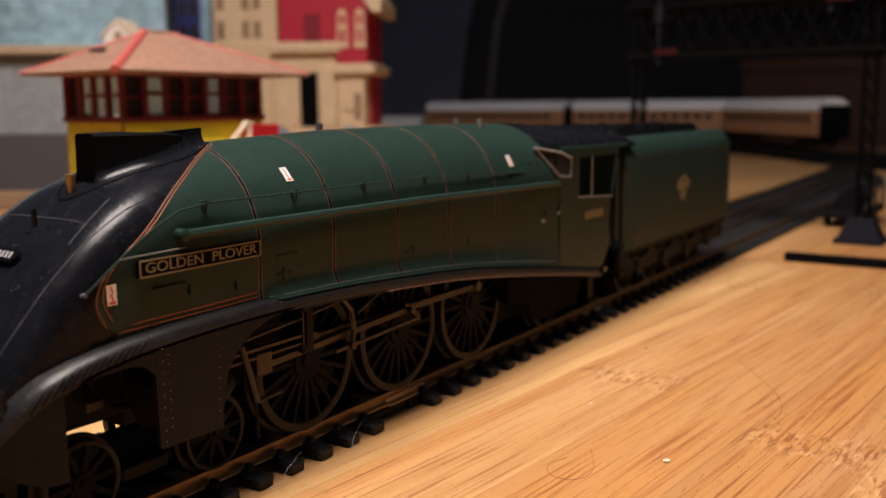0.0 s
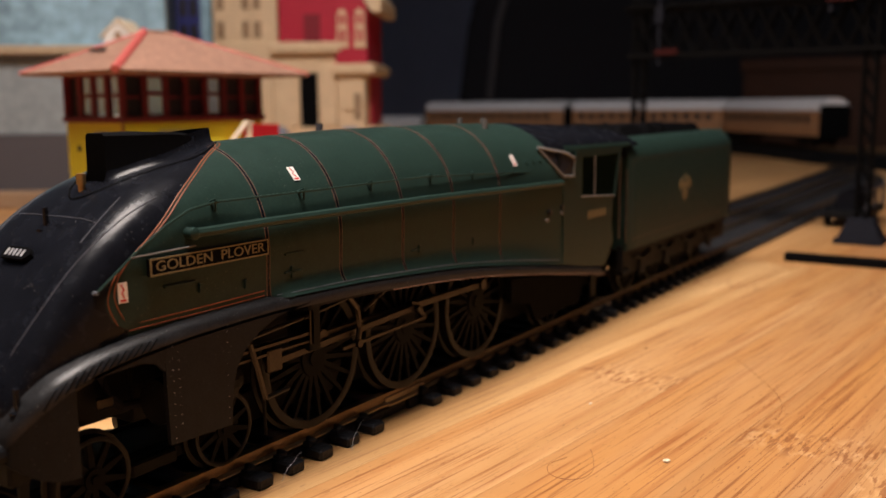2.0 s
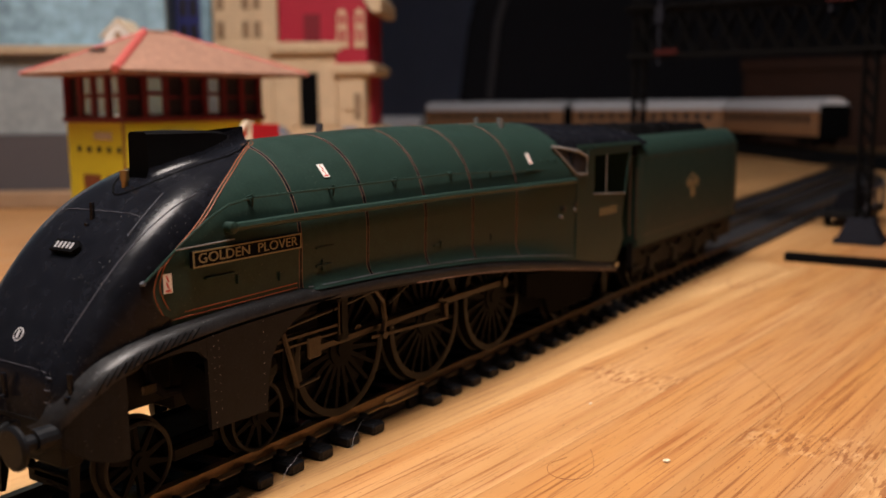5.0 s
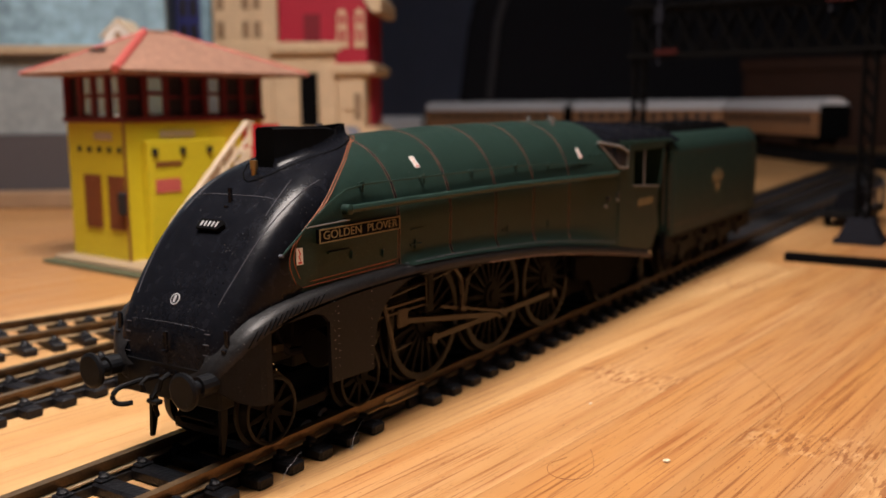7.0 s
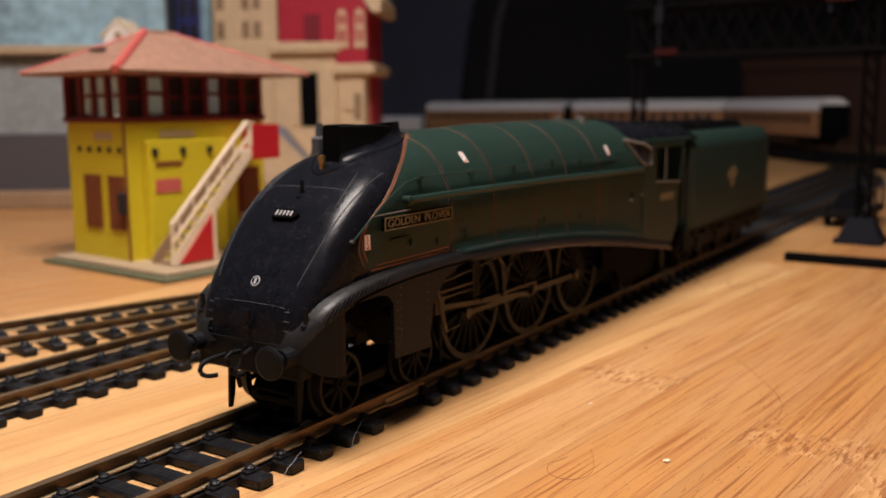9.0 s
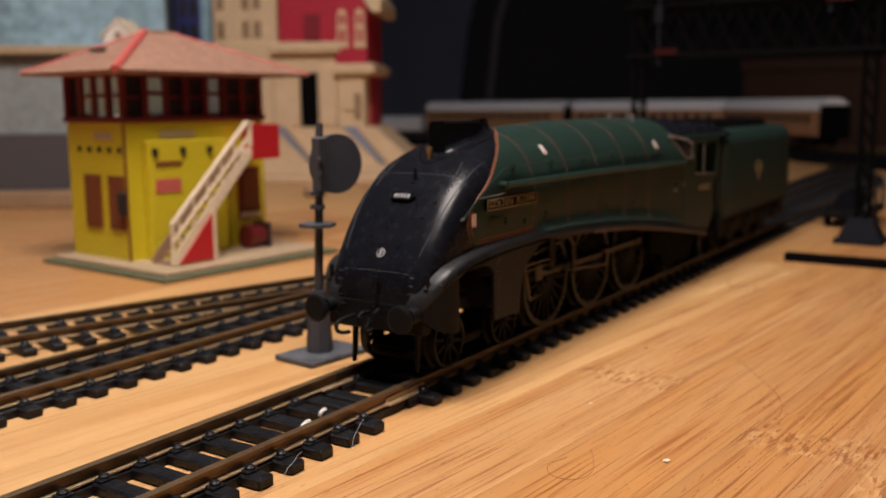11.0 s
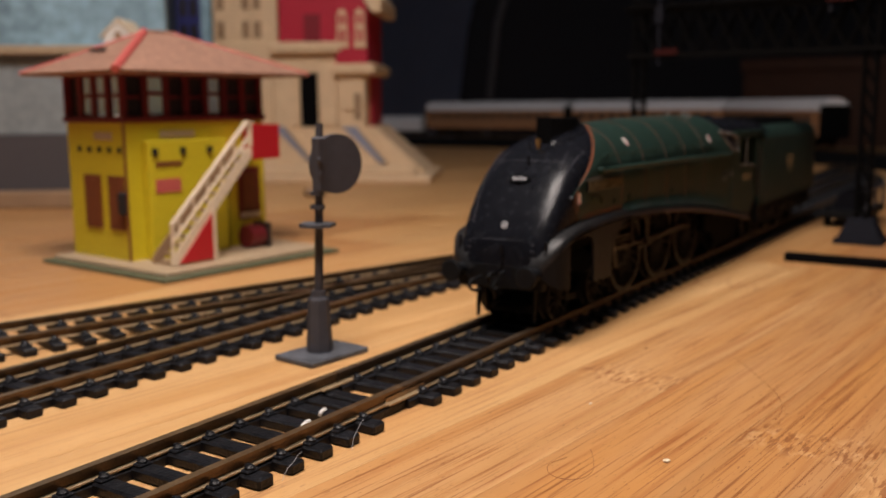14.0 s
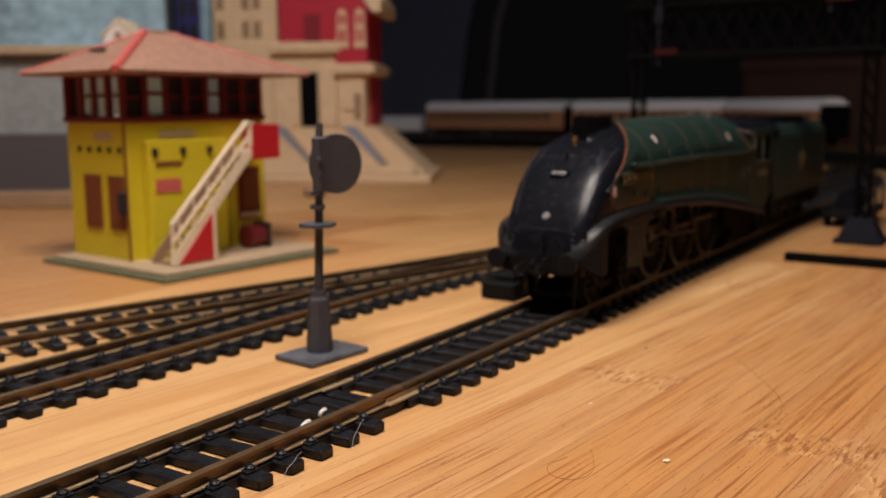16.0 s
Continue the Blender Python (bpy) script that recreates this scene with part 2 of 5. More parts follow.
def curve(table):
    """A smooth function through (x, value) rows (monotone cubic)."""
    xs, ys = [r[0] for r in table], [r[1] for r in table]
    n = len(xs)
    d = [(ys[i + 1] - ys[i]) / (xs[i + 1] - xs[i]) for i in range(n - 1)]
    m = [d[0]] + [0 if d[i - 1] * d[i] <= 0 else 2 * d[i - 1] * d[i] / (d[i - 1] + d[i]) for i in range(1, n - 1)] + [d[-1]]

    def at(x):
        if x <= xs[0]:
            return ys[0]
        if x >= xs[-1]:
            return ys[-1]
        i = max(k for k in range(n - 1) if xs[k] <= x)
        h = xs[i + 1] - xs[i]
        t = (x - xs[i]) / h
        return (2 * t ** 3 - 3 * t * t + 1) * ys[i] + (t ** 3 - 2 * t * t + t) * h * m[i] + (-2 * t ** 3 + 3 * t * t) * ys[i + 1] + (t ** 3 - t * t) * h * m[i + 1]
    return at


def letters(name, text, size, mat, parent, m, stretch=1.0, thick=0.06):
    """Raised letters in the built-in font, as a mesh; size in millimetres, m a pose in millimetres."""
    cu = bpy.data.curves.new(name, "FONT")
    cu.body, cu.size, cu.extrude, cu.align_x, cu.align_y = text, size, thick, "CENTER", "CENTER"
    ob = bpy.data.objects.new(name, cu)
    scene.collection.objects.link(ob)
    dg = bpy.context.evaluated_depsgraph_get()
    me = bpy.data.meshes.new_from_object(ob.evaluated_get(dg))
    bpy.data.objects.remove(ob)
    me.transform(Matrix.Scale(MM, 4) @ m @ Matrix.Diagonal((stretch, 1, 1, 1)))
    me.materials.clear()
    me.materials.append(mat)
    o = new(name, me)
    o.parent = parent
    return o


# ---- room and table ----
def room():
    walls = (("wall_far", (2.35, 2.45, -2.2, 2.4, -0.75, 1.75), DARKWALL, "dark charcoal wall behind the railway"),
             ("wall_near", (-2.05, -1.95, -2.2, 2.4, -0.75, 1.75), FILLWALL, "unseen pale bluish wall added to bounce cool light"),
             ("wall_side_a", (-1.95, 2.35, 2.3, 2.4, -0.75, 1.75), FILLWALL, "unseen pale bluish wall added to bounce cool light"),
             ("wall_side_b", (-1.95, 2.35, -2.2, -2.1, -0.75, 1.75), FILLWALL, "unseen pale bluish wall added to bounce cool light"),
             ("floor", (-2.05, 2.45, -2.2, 2.4, -0.80, -0.75), CARPET, "dark grey carpeted floor of the room"),
             ("ceiling", (-2.05, 2.45, -2.2, 2.4, 1.75, 1.80), FILLWALL, "unseen pale bluish ceiling added to bounce cool light"))
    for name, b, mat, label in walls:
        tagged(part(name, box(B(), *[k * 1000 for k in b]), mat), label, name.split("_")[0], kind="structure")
    lamp = thing("pendant_lamp", LAMP_AT[0] * 1000, LAMP_AT[1] * 1000, 1750, "warm pendant lamp with a round shade over the table", "lamp")
    part("cord", rod(B(), (0, 0, 0), (0, 0, LAMP_AT[2] * 1000 - 1640), 4, 8), CHASSIS, lamp)
    # the shade's strong cool glow is added fill for the shadows
    part("shade", rod(B(), (0, 0, LAMP_AT[2] * 1000 - 1640), (0, 0, LAMP_AT[2] * 1000 - 1732), 60, 32, 135), glow("cool_fill_glow", (0.86, 0.93, 1.0), 12.0), lamp, "conical shade with an added cool glow as fill light")
    part("bulb", rod(B(), (0, 0, LAMP_AT[2] * 1000 - 1745), (0, 0, LAMP_AT[2] * 1000 - 1738), 86, 24), glow("lamp_glow", (1.0, 0.84, 0.66), 3.0), lamp, "glowing frosted diffuser")


def table():
    t = thing("table", 0, 0, 0, "pale bamboo tabletop of pressed strips with brown fibres", "table", kind="structure", rz=-5.0)
    rnd, w = random.Random(11), 24.4
    knuckle = {-1: 236.0, -2: 111.0, -3: 250.0, -4: 90.0, -5: 76.0, 0: 285.0, 1: 196.0}
    for k in range(-32, 46):
        y = 4.4 + w * k
        x = knuckle.get(k, rnd.uniform(0, 360))
        # added split, so a strip's tone can step down with the light
        falloff_split = 270 + rnd.uniform(-40, 60)
        falloff_split -= 30 if y < 40 else 0
        ends = ((-640, falloff_split), (falloff_split + 0.05, 1300)) if y > 140 or -60 < y < 20 else ((-640, 1300),)
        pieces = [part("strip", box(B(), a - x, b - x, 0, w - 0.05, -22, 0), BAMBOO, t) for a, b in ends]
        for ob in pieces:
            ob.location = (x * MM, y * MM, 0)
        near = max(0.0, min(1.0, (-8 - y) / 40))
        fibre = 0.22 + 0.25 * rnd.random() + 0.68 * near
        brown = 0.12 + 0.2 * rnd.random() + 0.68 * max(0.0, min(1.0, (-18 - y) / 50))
        # light falloff painted in: browner before the split at far left, beyond it otherwise
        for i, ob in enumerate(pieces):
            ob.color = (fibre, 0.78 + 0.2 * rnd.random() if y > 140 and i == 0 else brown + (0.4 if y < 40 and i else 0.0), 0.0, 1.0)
    for x, yy in ((-560, -720), (-560, 1050), (1210, -720), (1210, 1050)):
        part("leg", box(B(), x - 30, x + 30, yy - 30, yy + 30, -750, -22, 2), SKIRT, t)


# ---- track ----
RAIL_OUT = ((-1.15, 0), (1.15, 0), (1.15, 0.3), (0.3, 0.55), (0.3, 1.7), (0.85, 1.95), (0.85, 2.6), (-0.85, 2.6), (-0.85, 1.95), (-0.3, 1.7), (-0.3, 0.55), (-1.15, 0.3))




def rail_bm(line, off, profile=RAIL_OUT):
    """One rail along a ground line of (x, y), off millimetres to its left."""
    bm, rings = B(), []
    for i, p in enumerate(line):
        a, b = line[max(i - 1, 0)], line[min(i + 1, len(line) - 1)]
        h = math.atan2(b[1] - a[1], b[0] - a[0])
        nx, ny = -math.sin(h), math.cos(h)
        rings.append([bm.verts.new((p[0] + nx * (off + o), p[1] + ny * (off + o), 2.4 + z)) for o, z in profile])
    n = len(profile)
    for a, b in zip(rings, rings[1:]):
        for k in range(n):
            bm.faces.new((a[k], a[(k + 1) % n], b[(k + 1) % n], b[k]))
    bm.faces.new(rings[0]), bm.faces.new(rings[-1][::-1])
    return bm


def sleeper_mesh(half, name):
    bm = B()
    box(bm, -1.9, 1.9, -half, half, 0, 2.2, 0.42)
    for s in (-1, 1):
        if abs(half) > 12:
            for q in (-1, 1):
                yc = s * 9.1 + q * 1.9
                box(bm, -1.5, 1.5, yc - 1.1, yc + 1.1, 2.1, 2.75, 0.2)
                rod(bm, (0, yc, 2.6), (0, yc, 3.1), 1.05, 10, 0.95)
                rod(bm, (0, yc, 3.1), (0, yc, 3.5), 0.95, 10, 0.5)
                box(bm, -0.45, 0.45, yc - q * 0.5 - 0.45, yc - q * 0.5 + 0.45, 2.6, 3.6, 0.15)
    me = bpy.data.meshes.new(name)
    bmesh.ops.recalc_face_normals(bm, faces=bm.faces)
    for v in bm.verts:
        v.co *= MM
    bm.to_mesh(me)
    bm.free()
    me.materials.append(SLEEPER)
    return me


def lit_foot(ob):
    """The rail's foot is coloured paler than web and head, for the light it catches."""
    ob.data.materials.append(FOOT)
    for f in ob.data.polygons:
        if f.center.z < 0.00285 or 0.0142 < f.center.z < 0.01485:
            f.material_index = 1
    return ob


SLEEPER_MESH = sleeper_mesh(15.0, "sleeper")
SHORT_MESH = sleeper_mesh(11.0, "sleeper_short")


def along(line, d):
    for a, b in zip(line, line[1:]):
        n = math.dist(a, b)
        if d <= n:
            return a[0] + (b[0] - a[0]) * d / n, a[1] + (b[1] - a[1]) * d / n, math.degrees(math.atan2(b[1] - a[1], b[0] - a[0]))
        d -= n
    return None


def track(label, line, dists, metal=RAIL, web=2.1):
    t = thing("railway_track", 0, 0, 0, label, "track", "model railway tracks", kind="structure")
    for off in (-9.1, 9.1):
        lit_foot(part("rail", rail_bm(line, off), metal, t, "brown steel rail"))
        if web:
            outline = ((-web, -2.38), (web, -2.38), (web, -0.7), (web - 0.4, -0.4), (0.4 - web, -0.4), (-web, -0.7))
            part("sleeper_web", rail_bm(line, off, outline), SLEEPER, t, "black plastic web that ties the sleepers")
    for d in dists:
        x, y, h = along(line, d)
        share("sleeper", SLEEPER_MESH, t, x, y, 0, h)
    return t


def s_curve(x0, y0, x1, y1, n=24):
    return [(x0 + (x1 - x0) * k / n, y0 + (y1 - y0) * (3 * (k / n) ** 2 - 2 * (k / n) ** 3)) for k in range(n + 1)]


def tracks():
    main = [(-160, 0), (54, 0)]
    first = [d for d in (160 + 7.0 + 7.95 * k for k in range(-19, 5)) if 3 < d < 200]
    t = track("straight black-sleepered model track with brown rails", main, first, RAIL, 1.25)
    second = [(54.3, 0), (640, 0)]
    far_line = second + [(640 + 520 * math.sin(a * 0.045), 520 * (1 - math.cos(a * 0.045))) for a in range(1, 11)]
    length = sum(math.dist(a, b) for a, b in zip(far_line, far_line[1:]))
    t2 = track("black-sleepered model track that curves off far away", far_line, [5.6 + 8.22 * k for k in range(int((length - 6) / 8.25))], DARKRAIL)
    for x in (45.3, 50.6):
        ob = share("sleeper", SHORT_MESH, t, x, 2.6, -0.35)
    for s in (-1, 1):
        bm = B()
        box(bm, 48, 62, s * 9.1 - 1.7, s * 9.1 + 1.7, 2.15, 2.7, 0.15)
        box(bm, 48, 62, s * 9.1 + s * 0.45 - 0.3, s * 9.1 + s * 0.45 + 0.3, 2.6, 3.9, 0.1)
        part("rail_joiner", bm, FOOT, t2, "pale metal rail joiner")
    # second line, running into the main one beyond the junction
    side = [(-160, 67), (130, 67)] + s_curve(130, 67, 400, 32.5) + [(560, 32.5), (880, 40)]
    ln = sum(math.dist(a, b) for a, b in zip(side, side[1:]))
    track("model siding track with black plastic sleepers", side, [4 + 8.2 * k for k in range(int((ln - 6) / 8.2))])
    third = [(-160, 128), (-40, 124)] + [(10, 118.5), (42, 111.3), (90, 98.5), (140, 84.6), (196, 69.8), (240, 59.5), (268, 52.0)]
    ln = sum(math.dist(a, b) for a, b in zip(third, third[1:]))
    track("model branch track that closes on the siding", third, [4 + 8.2 * k for k in range(int((ln - 5) / 8.2))], RAIL, 0)


# ---- the locomotive ----
TOP = curve([(5.8, 18), (6.3, 22.6), (8.6, 27.2), (12, 32), (18, 39), (24, 44), (30, 47.6), (36, 50), (44, 52), (54, 53.3), (71, 54.1), (90, 54.7), (130, 54.9), (160, 54.4)])
WIDE = curve([(5.8, 11.2), (7, 12.4), (9, 13.2), (12, 13.9), (18, 14.7), (24, 15.2), (36, 15.7), (54, 15.9), (130, 16.1), (150, 16.8), (160, 17.2)])
SHOULDER = curve([(5.8, 15), (8.6, 18), (12, 20.5), (18, 25), (24, 29), (30, 31.8), (44, 35), (54, 36), (90, 37), (160, 37.5)])
POWER = curve([(5.8, 4.6), (8.6, 4.9), (12, 5.0), (24, 4.6), (36, 3.3), (54, 2.05), (160, 2.1)])
PLATE = curve([(4.5, 15.5), (5.2, 17.6), (6.5, 19.8), (8.5, 22.2), (12, 24.5), (18, 26.1), (25, 27.0), (36, 27.7), (50, 28.0), (70, 27.5), (90, 26.3), (107, 25.0), (126, 22.8), (155, 18.6), (186, 13.7)])
GREEN_EDGE = curve([(28.3, 23.8), (28.8, 22.7), (29.6, 21.6), (31.0, 20.7), (32.6, 20.5), (35.3, 21.5), (37.5, 23.5), (39.2, 26.0), (42.3, 30.0), (46.7, 36.0), (50.1, 43.0), (52.0, 49.0), (53.2, 53.5), (55, 55)])


def skin(x, v, out=0.0):
    """The casing's surface: x along, v from -1 (near footplate) over the top (0) to 1."""
    a, s = abs(v), 1 if v > 0 else -1
    w, zs, zt, n = WIDE(x), SHOULDER(x), TOP(x), POWER(x)
    zb = min(PLATE(x) - 0.2, zs - 0.5) if x > 7 else zs - 4
    if a > 0.62:
        k = (a - 0.62) / 0.38
        y, z = w - 0.35 * k, zs + (zb - zs) * k
        flare = min(1.0, max(0.0, (x - 51.0) / 4.0)) * max(0.0, (k - 0.62) / 0.38) ** 2.2
        y += (17.35 - y) * flare
        return Vector((x, s * (y + out), z))
    th = a / 0.62 * math.pi / 2
    cy, cz = math.sin(th) ** (2 / n), math.cos(th) ** (2 / n)
    return Vector((x, s * (w * cy + out * math.sin(th)), zs + (zt - zs) * cz + out * math.cos(th)))


def v_at(x, y):
    """The place on the rounded top at x whose distance from the middle is y."""
    q = min(0.999, abs(y) / WIDE(x)) ** (POWER(x) / 2)
    return math.copysign(0.62 * math.asin(q) / (math.pi / 2), y)


def edge_x(v):
    x = 35.0
    for _ in range(40):
        x = 0.5 * x + 0.5 * GREEN_EDGE(skin(x, v).z)
    return x


def wheel(name, r, width, spokes, parent, x, y, z, hub, label):
    """A spoked wheel in the xz plane, facing -y or +y by the sign of y."""
    s = 1 if y > 0 else -1
    bm = B()
    rod(bm, (0, s * width * -0.1, 0), (0, s * width * 0.5, 0), hub, 20)
    rod(bm, (0, s * width * 0.4, 0), (0, s * width * 0.62, 0), hub * 0.45, 12)
    w = part(name, bm, WHEEL, parent, label)
    w.location = Vector((x, y, z)) * MM
    bm, seg = B(), 56
    prof = ((r * 0.885, 0.40), (r * 0.93, 0.46), (r, 0.42), (r + 0.05, -0.30), (r + 0.75, -0.36), (r + 0.75, -0.5), (r * 0.89, -0.5), (r * 0.885, 0.0))
    rings = [[bm.verts.new((math.cos(k * math.tau / seg) * a, s * width * b, math.sin(k * math.tau / seg) * a)) for a, b in prof] for k in range(seg)]
    for k in range(seg):
        a, b = rings[k], rings[(k + 1) % seg]
        for i in range(len(prof)):
            j = (i + 1) % len(prof)
            bm.faces.new((a[i], a[j], b[j], b[i]))
    part("tyre", bm, RIM, w, "dull metal tyre", True)
    bm = B()
    pts = [bm.verts.new((q * hw, yy, rr)) for rr, hw in ((hub * 0.8, 0.55), (r * 0.90, 0.34)) for q in (-1, 1) for yy in (s * width * 0.05, s * width * 0.36)]
    for f in ((0, 1, 5, 4), (2, 3, 7, 6), (1, 3, 7, 5), (0, 2, 6, 4)):
        bm.faces.new([pts[i] for i in f])
    first = part("spoke", bm, WHEEL, w)
    for k in range(1, spokes):
        ob = new("spoke", first.data)
        ob.parent = w
        ob.matrix_basis = pose(0, 0, 0, 0, 360 * k / spokes, 0)
    return w


DRIVERS, PIN = (68.0, 97.0, 126.0), 4.3
BOGIES, TRAIL, TENDER_AX = (20.0, 45.3), 163.5, (219.0, 241.5, 264.0, 286.5)
ROLLING, ENGINE = [], {}


def loco():
    e = thing("steam_locomotive", 0, 0, 5, "streamlined dark green and black model steam locomotive with orange lining", "locomotive")
    ENGINE["loco"] = e
    vs = [k / 44 for k in range(-44, 45)]
    ex = {v: edge_x(v) for v in vs}
    # black nose, from its blunt front to the slanting edge of the green
    bm = B()
    rows = []
    for k in range(41):
        u = (k / 40) ** 1.5
        rows.append([skin(5.8 + (ex[v] - 5.8) * u, v) for v in vs])
    g = grid(bm, rows)
    c = bm.verts.new((5.5, 0, 15))
    for a, b in zip(g[0], g[0][1:]):
        bm.faces.new((c, a, b))
    nose = part("nose_casing", bm, BLACK, e, "satin black streamlined nose", True)
    bm = B()
    grid(bm, [[skin(ex[v] + (160 - ex[v]) * k / 70, v) for v in vs] for k in range(71)])
    boiler = part("boiler_casing", bm, GREEN, e, "dark green boiler casing", True)
    # lining along the slanting edge and back along the footplate, both sides
    for s in (-1, 1):
        for off in (0.3, 1.35):
            pts = [skin(ex[s * abs(v)] + off, s * abs(v), 0.03) for v in vs if v > 0.03]
            pts = [p for p in pts if p.z > 28.8 + 0.85 * off]
            last = pts[-1].x
            low = [Vector((x, s * (WIDE(x) - 0.2), 27.9 + 0.018 * (x - 22) + 0.75 * off)) for x in (last + 1.2, last + 2.6, last + 5, 36, 40, 44, 50.6)]
            path = pts + low
            for _ in range(2):
                path = [path[0]] + [p * (1 - f) + q * f for p, q in zip(path, path[1:]) for f in (0.25, 0.75)] + [path[-1]]
            part("lining", tube(B(), path, 0.10, 5), ORANGE, e, "thin orange lining")
    # boiler bands
    for i, x in enumerate((51.6, 70.3, 89.6, 108.2, 128.2)):
        bm = B()
        for dx in (-0.36, 0.36):
            tube(bm, [skin(x + dx, v, 0.0) for v in vs if abs(v) < 0.985], 0.075, 5)
        part("boiler_band", bm, BAND, e, "double orange boiler band")
        bm = B()
        grid(bm, [[skin(x + dx, v, 0.06) for v in vs if abs(v) < 0.985] for dx in (-0.26, 0.26)])
        part("band_strip", bm, BLACK, e)
    # footplate edge, valance skirts
    for s in (-1, 1):
        bm = B()
        rows = []
        xs = [4.5, 4.8, 5.2, 5.8, 6.5, 7.4, 8.5, 9.6, 10.8] + [12 + 4 * k for k in range(44)]

        def out_y(x):
            return 9.0 + 8.5 * math.sqrt(max(0.0, 1 - (max(0.0, 13.5 - x) / 9.0) ** 2)) if x < 13.5 else 17.5
        for x in xs:
            z, yo = PLATE(x), out_y(x)
            inn = min(WIDE(max(x, 5.8)) - 1.5, yo - 2.4)
            rows.append([(x, s * inn, z + 0.35), (x, s * (yo - 1.9), z + 0.3), (x, s * (yo - 0.8), z - 0.05), (x, s * (yo - 0.15), z - 0.7), (x, s * yo, z - 1.8), (x, s * yo, z - 2.4), (x, s * (yo - 0.8), z - 2.4)])
        grid(bm, rows)
        part("footplate_edge", bm, DUSTY, e, "rounded black footplate edge", True)
        bm = B()
        fx = [4.5, 4.8, 5.2, 5.8, 6.5, 7.4, 8.5, 9.6, 10.8, 12, 13.2]
        lowz = curve([(4.5, 15.5), (6, 13.2), (8.5, 11.4), (11, 10.7), (13.2, 10.6)])
        grid(bm, [[(x, s * out_y(x), PLATE(x) - 2.2), (x, s * out_y(x), lowz(x)), (x, s * (out_y(x) - 0.9), lowz(x)), (x, s * (out_y(x) - 0.9), PLATE(x) - 2.2)] for x in fx])
        prism(bm, [(x, PLATE(x) - 1.9) for x in (13, 16, 20, 24, 28)] + [(28, 21.5), (26.5, 23.0), (24, 23.7), (18, 23.5), (13, 23.0)], s * 16.7, s * 17.5)
        prism(bm, [(x, PLATE(x) - 1.9) for x in (28, 32, 36, 40, 44, 48, 52, 56, 60)] + [(60, 26.2), (52, 25.2), (47.5, 23.6), (44, 21.2), (42, 18.5), (41, 15), (40.6, 9.8), (28.4, 10.2), (28.2, 16)], s * 16.7, s * 17.5)
        lower = [(x, PLATE(x) - 1.9) for x in range(60, 188, 6)]
        prism(bm, lower + [(x, z - 0.9) for x, z in lower[::-1]], s * 16.9, s * 17.45)
        part("valance", bm, VALANCE, e, "black riveted side valance")
        if s < 0:
            bm = B()
            for x0, z0, x1, z1 in ((29.4, 11, 29.4, 25), (40, 11, 40.2, 25), (30.6, 13, 30.4, 24)):
                for k in range(9):
                    x, z = x0 + (x1 - x0) * k / 8, z0 + (z1 - z0) * k / 8
                    rod(bm, (x, -17.45, z), (x, -17.56, z), 0.055, 6)
            part("rivets", bm, NUMBER, e)
            bm = B()
            for k in range(13):
                x = 9.0 + k * 1.35
                y0, y1 = out_y(x) + 0.02, out_y(x + 1.9) - 0.28
                tube(bm, [(x, -y0, PLATE(x) - 1.9), (x + 0.9, -(y0 + y1) / 2 - 0.06, PLATE(x + 0.9) - 1.2), (x + 1.9, -y1, PLATE(x + 1.9) - 0.55)], 0.11, 5)
            part("tread_pattern", bm, CHIMNEY, e, "dark slanting tread marks")
    for s in (-1, 1):
        part("worn_edge", tube(B(), [skin(x, s * 0.975, 0.02) for x in range(53, 160, 4)], 0.13, 5), SCUFFED, e, "pale worn paint edge")
    # thin red line under the rear footplate
    for s in (-1, 1):
        part("lining", tube(B(), [(x, s * 17.5, PLATE(x) - 2.6) for x in range(84, 187, 6)], 0.14, 5), BAND, e, "thin orange lining")
    # chimney casing with a wide black mouth
    bm = B()
    rows = []
    for k in range(17):
        x = 31.4 + k * 1.45
        w = (2.2 + 2.9 * min(1.0, max(0.0, x - 31.4) / 8) ** 0.7) * max(0.06, 1 - max(0.0, (x - 38) / 16.2) ** 1.8)
        zb = skin(x, 0).z - 2.5
        zt = 55.6 - 2.0 * max(0, (x - 40) / 14.6) ** 2
        rows.append([(x, -w - 1.6, zb - 1.5), (x, -w - 0.2, zb + 2.7), (x, -w, zt - 0.4), (x, -w + 0.5, zt), (x, 0, zt - 0.05), (x, w - 0.5, zt), (x, w, zt - 0.4), (x, w + 0.2, zb + 2.7), (x, w + 1.6, zb - 1.5)])
    g = grid(bm, rows)
    bm.faces.new(g[0])
    part("chimney_casing", bm, CHIMNEY, e, "matt black chimney casing", True)
    for s in (-1, 1):
        base = ((26.8, 0.2), (27.4, 1.6), (29, 3.4), (32, 5.2), (36, 6.6), (40, 7.2), (44, 6.9), (48, 5.6), (52, 3.4), (55, 1.2))
        part("seam", tube(B(), [skin(x, v_at(x, s * y), 0.05) for x, y in base], 0.17, 5), CHIMNEY, e)
    for s in (-1, 1):
        rows = []
        for k in range(25):
            x = 28.2 + 26.2 * k / 24
            y = float(np.interp(x, [q[0] for q in base], [q[1] for q in base]))
            cx = max(x, 31.5)
            w = (2.2 + 2.9 * min(1.0, max(0.0, cx - 31.4) / 8) ** 0.7) * max(0.06, 1 - max(0.0, (cx - 38) / 16.2) ** 1.8)
            o = skin(x, v_at(x, s * y), 0.04)
            i = Vector((cx, s * min(w, y * 0.9) * 0.98, skin(cx, 0).z + 2.6))
            c = Vector((i.x, i.y, o.z + 0.1))
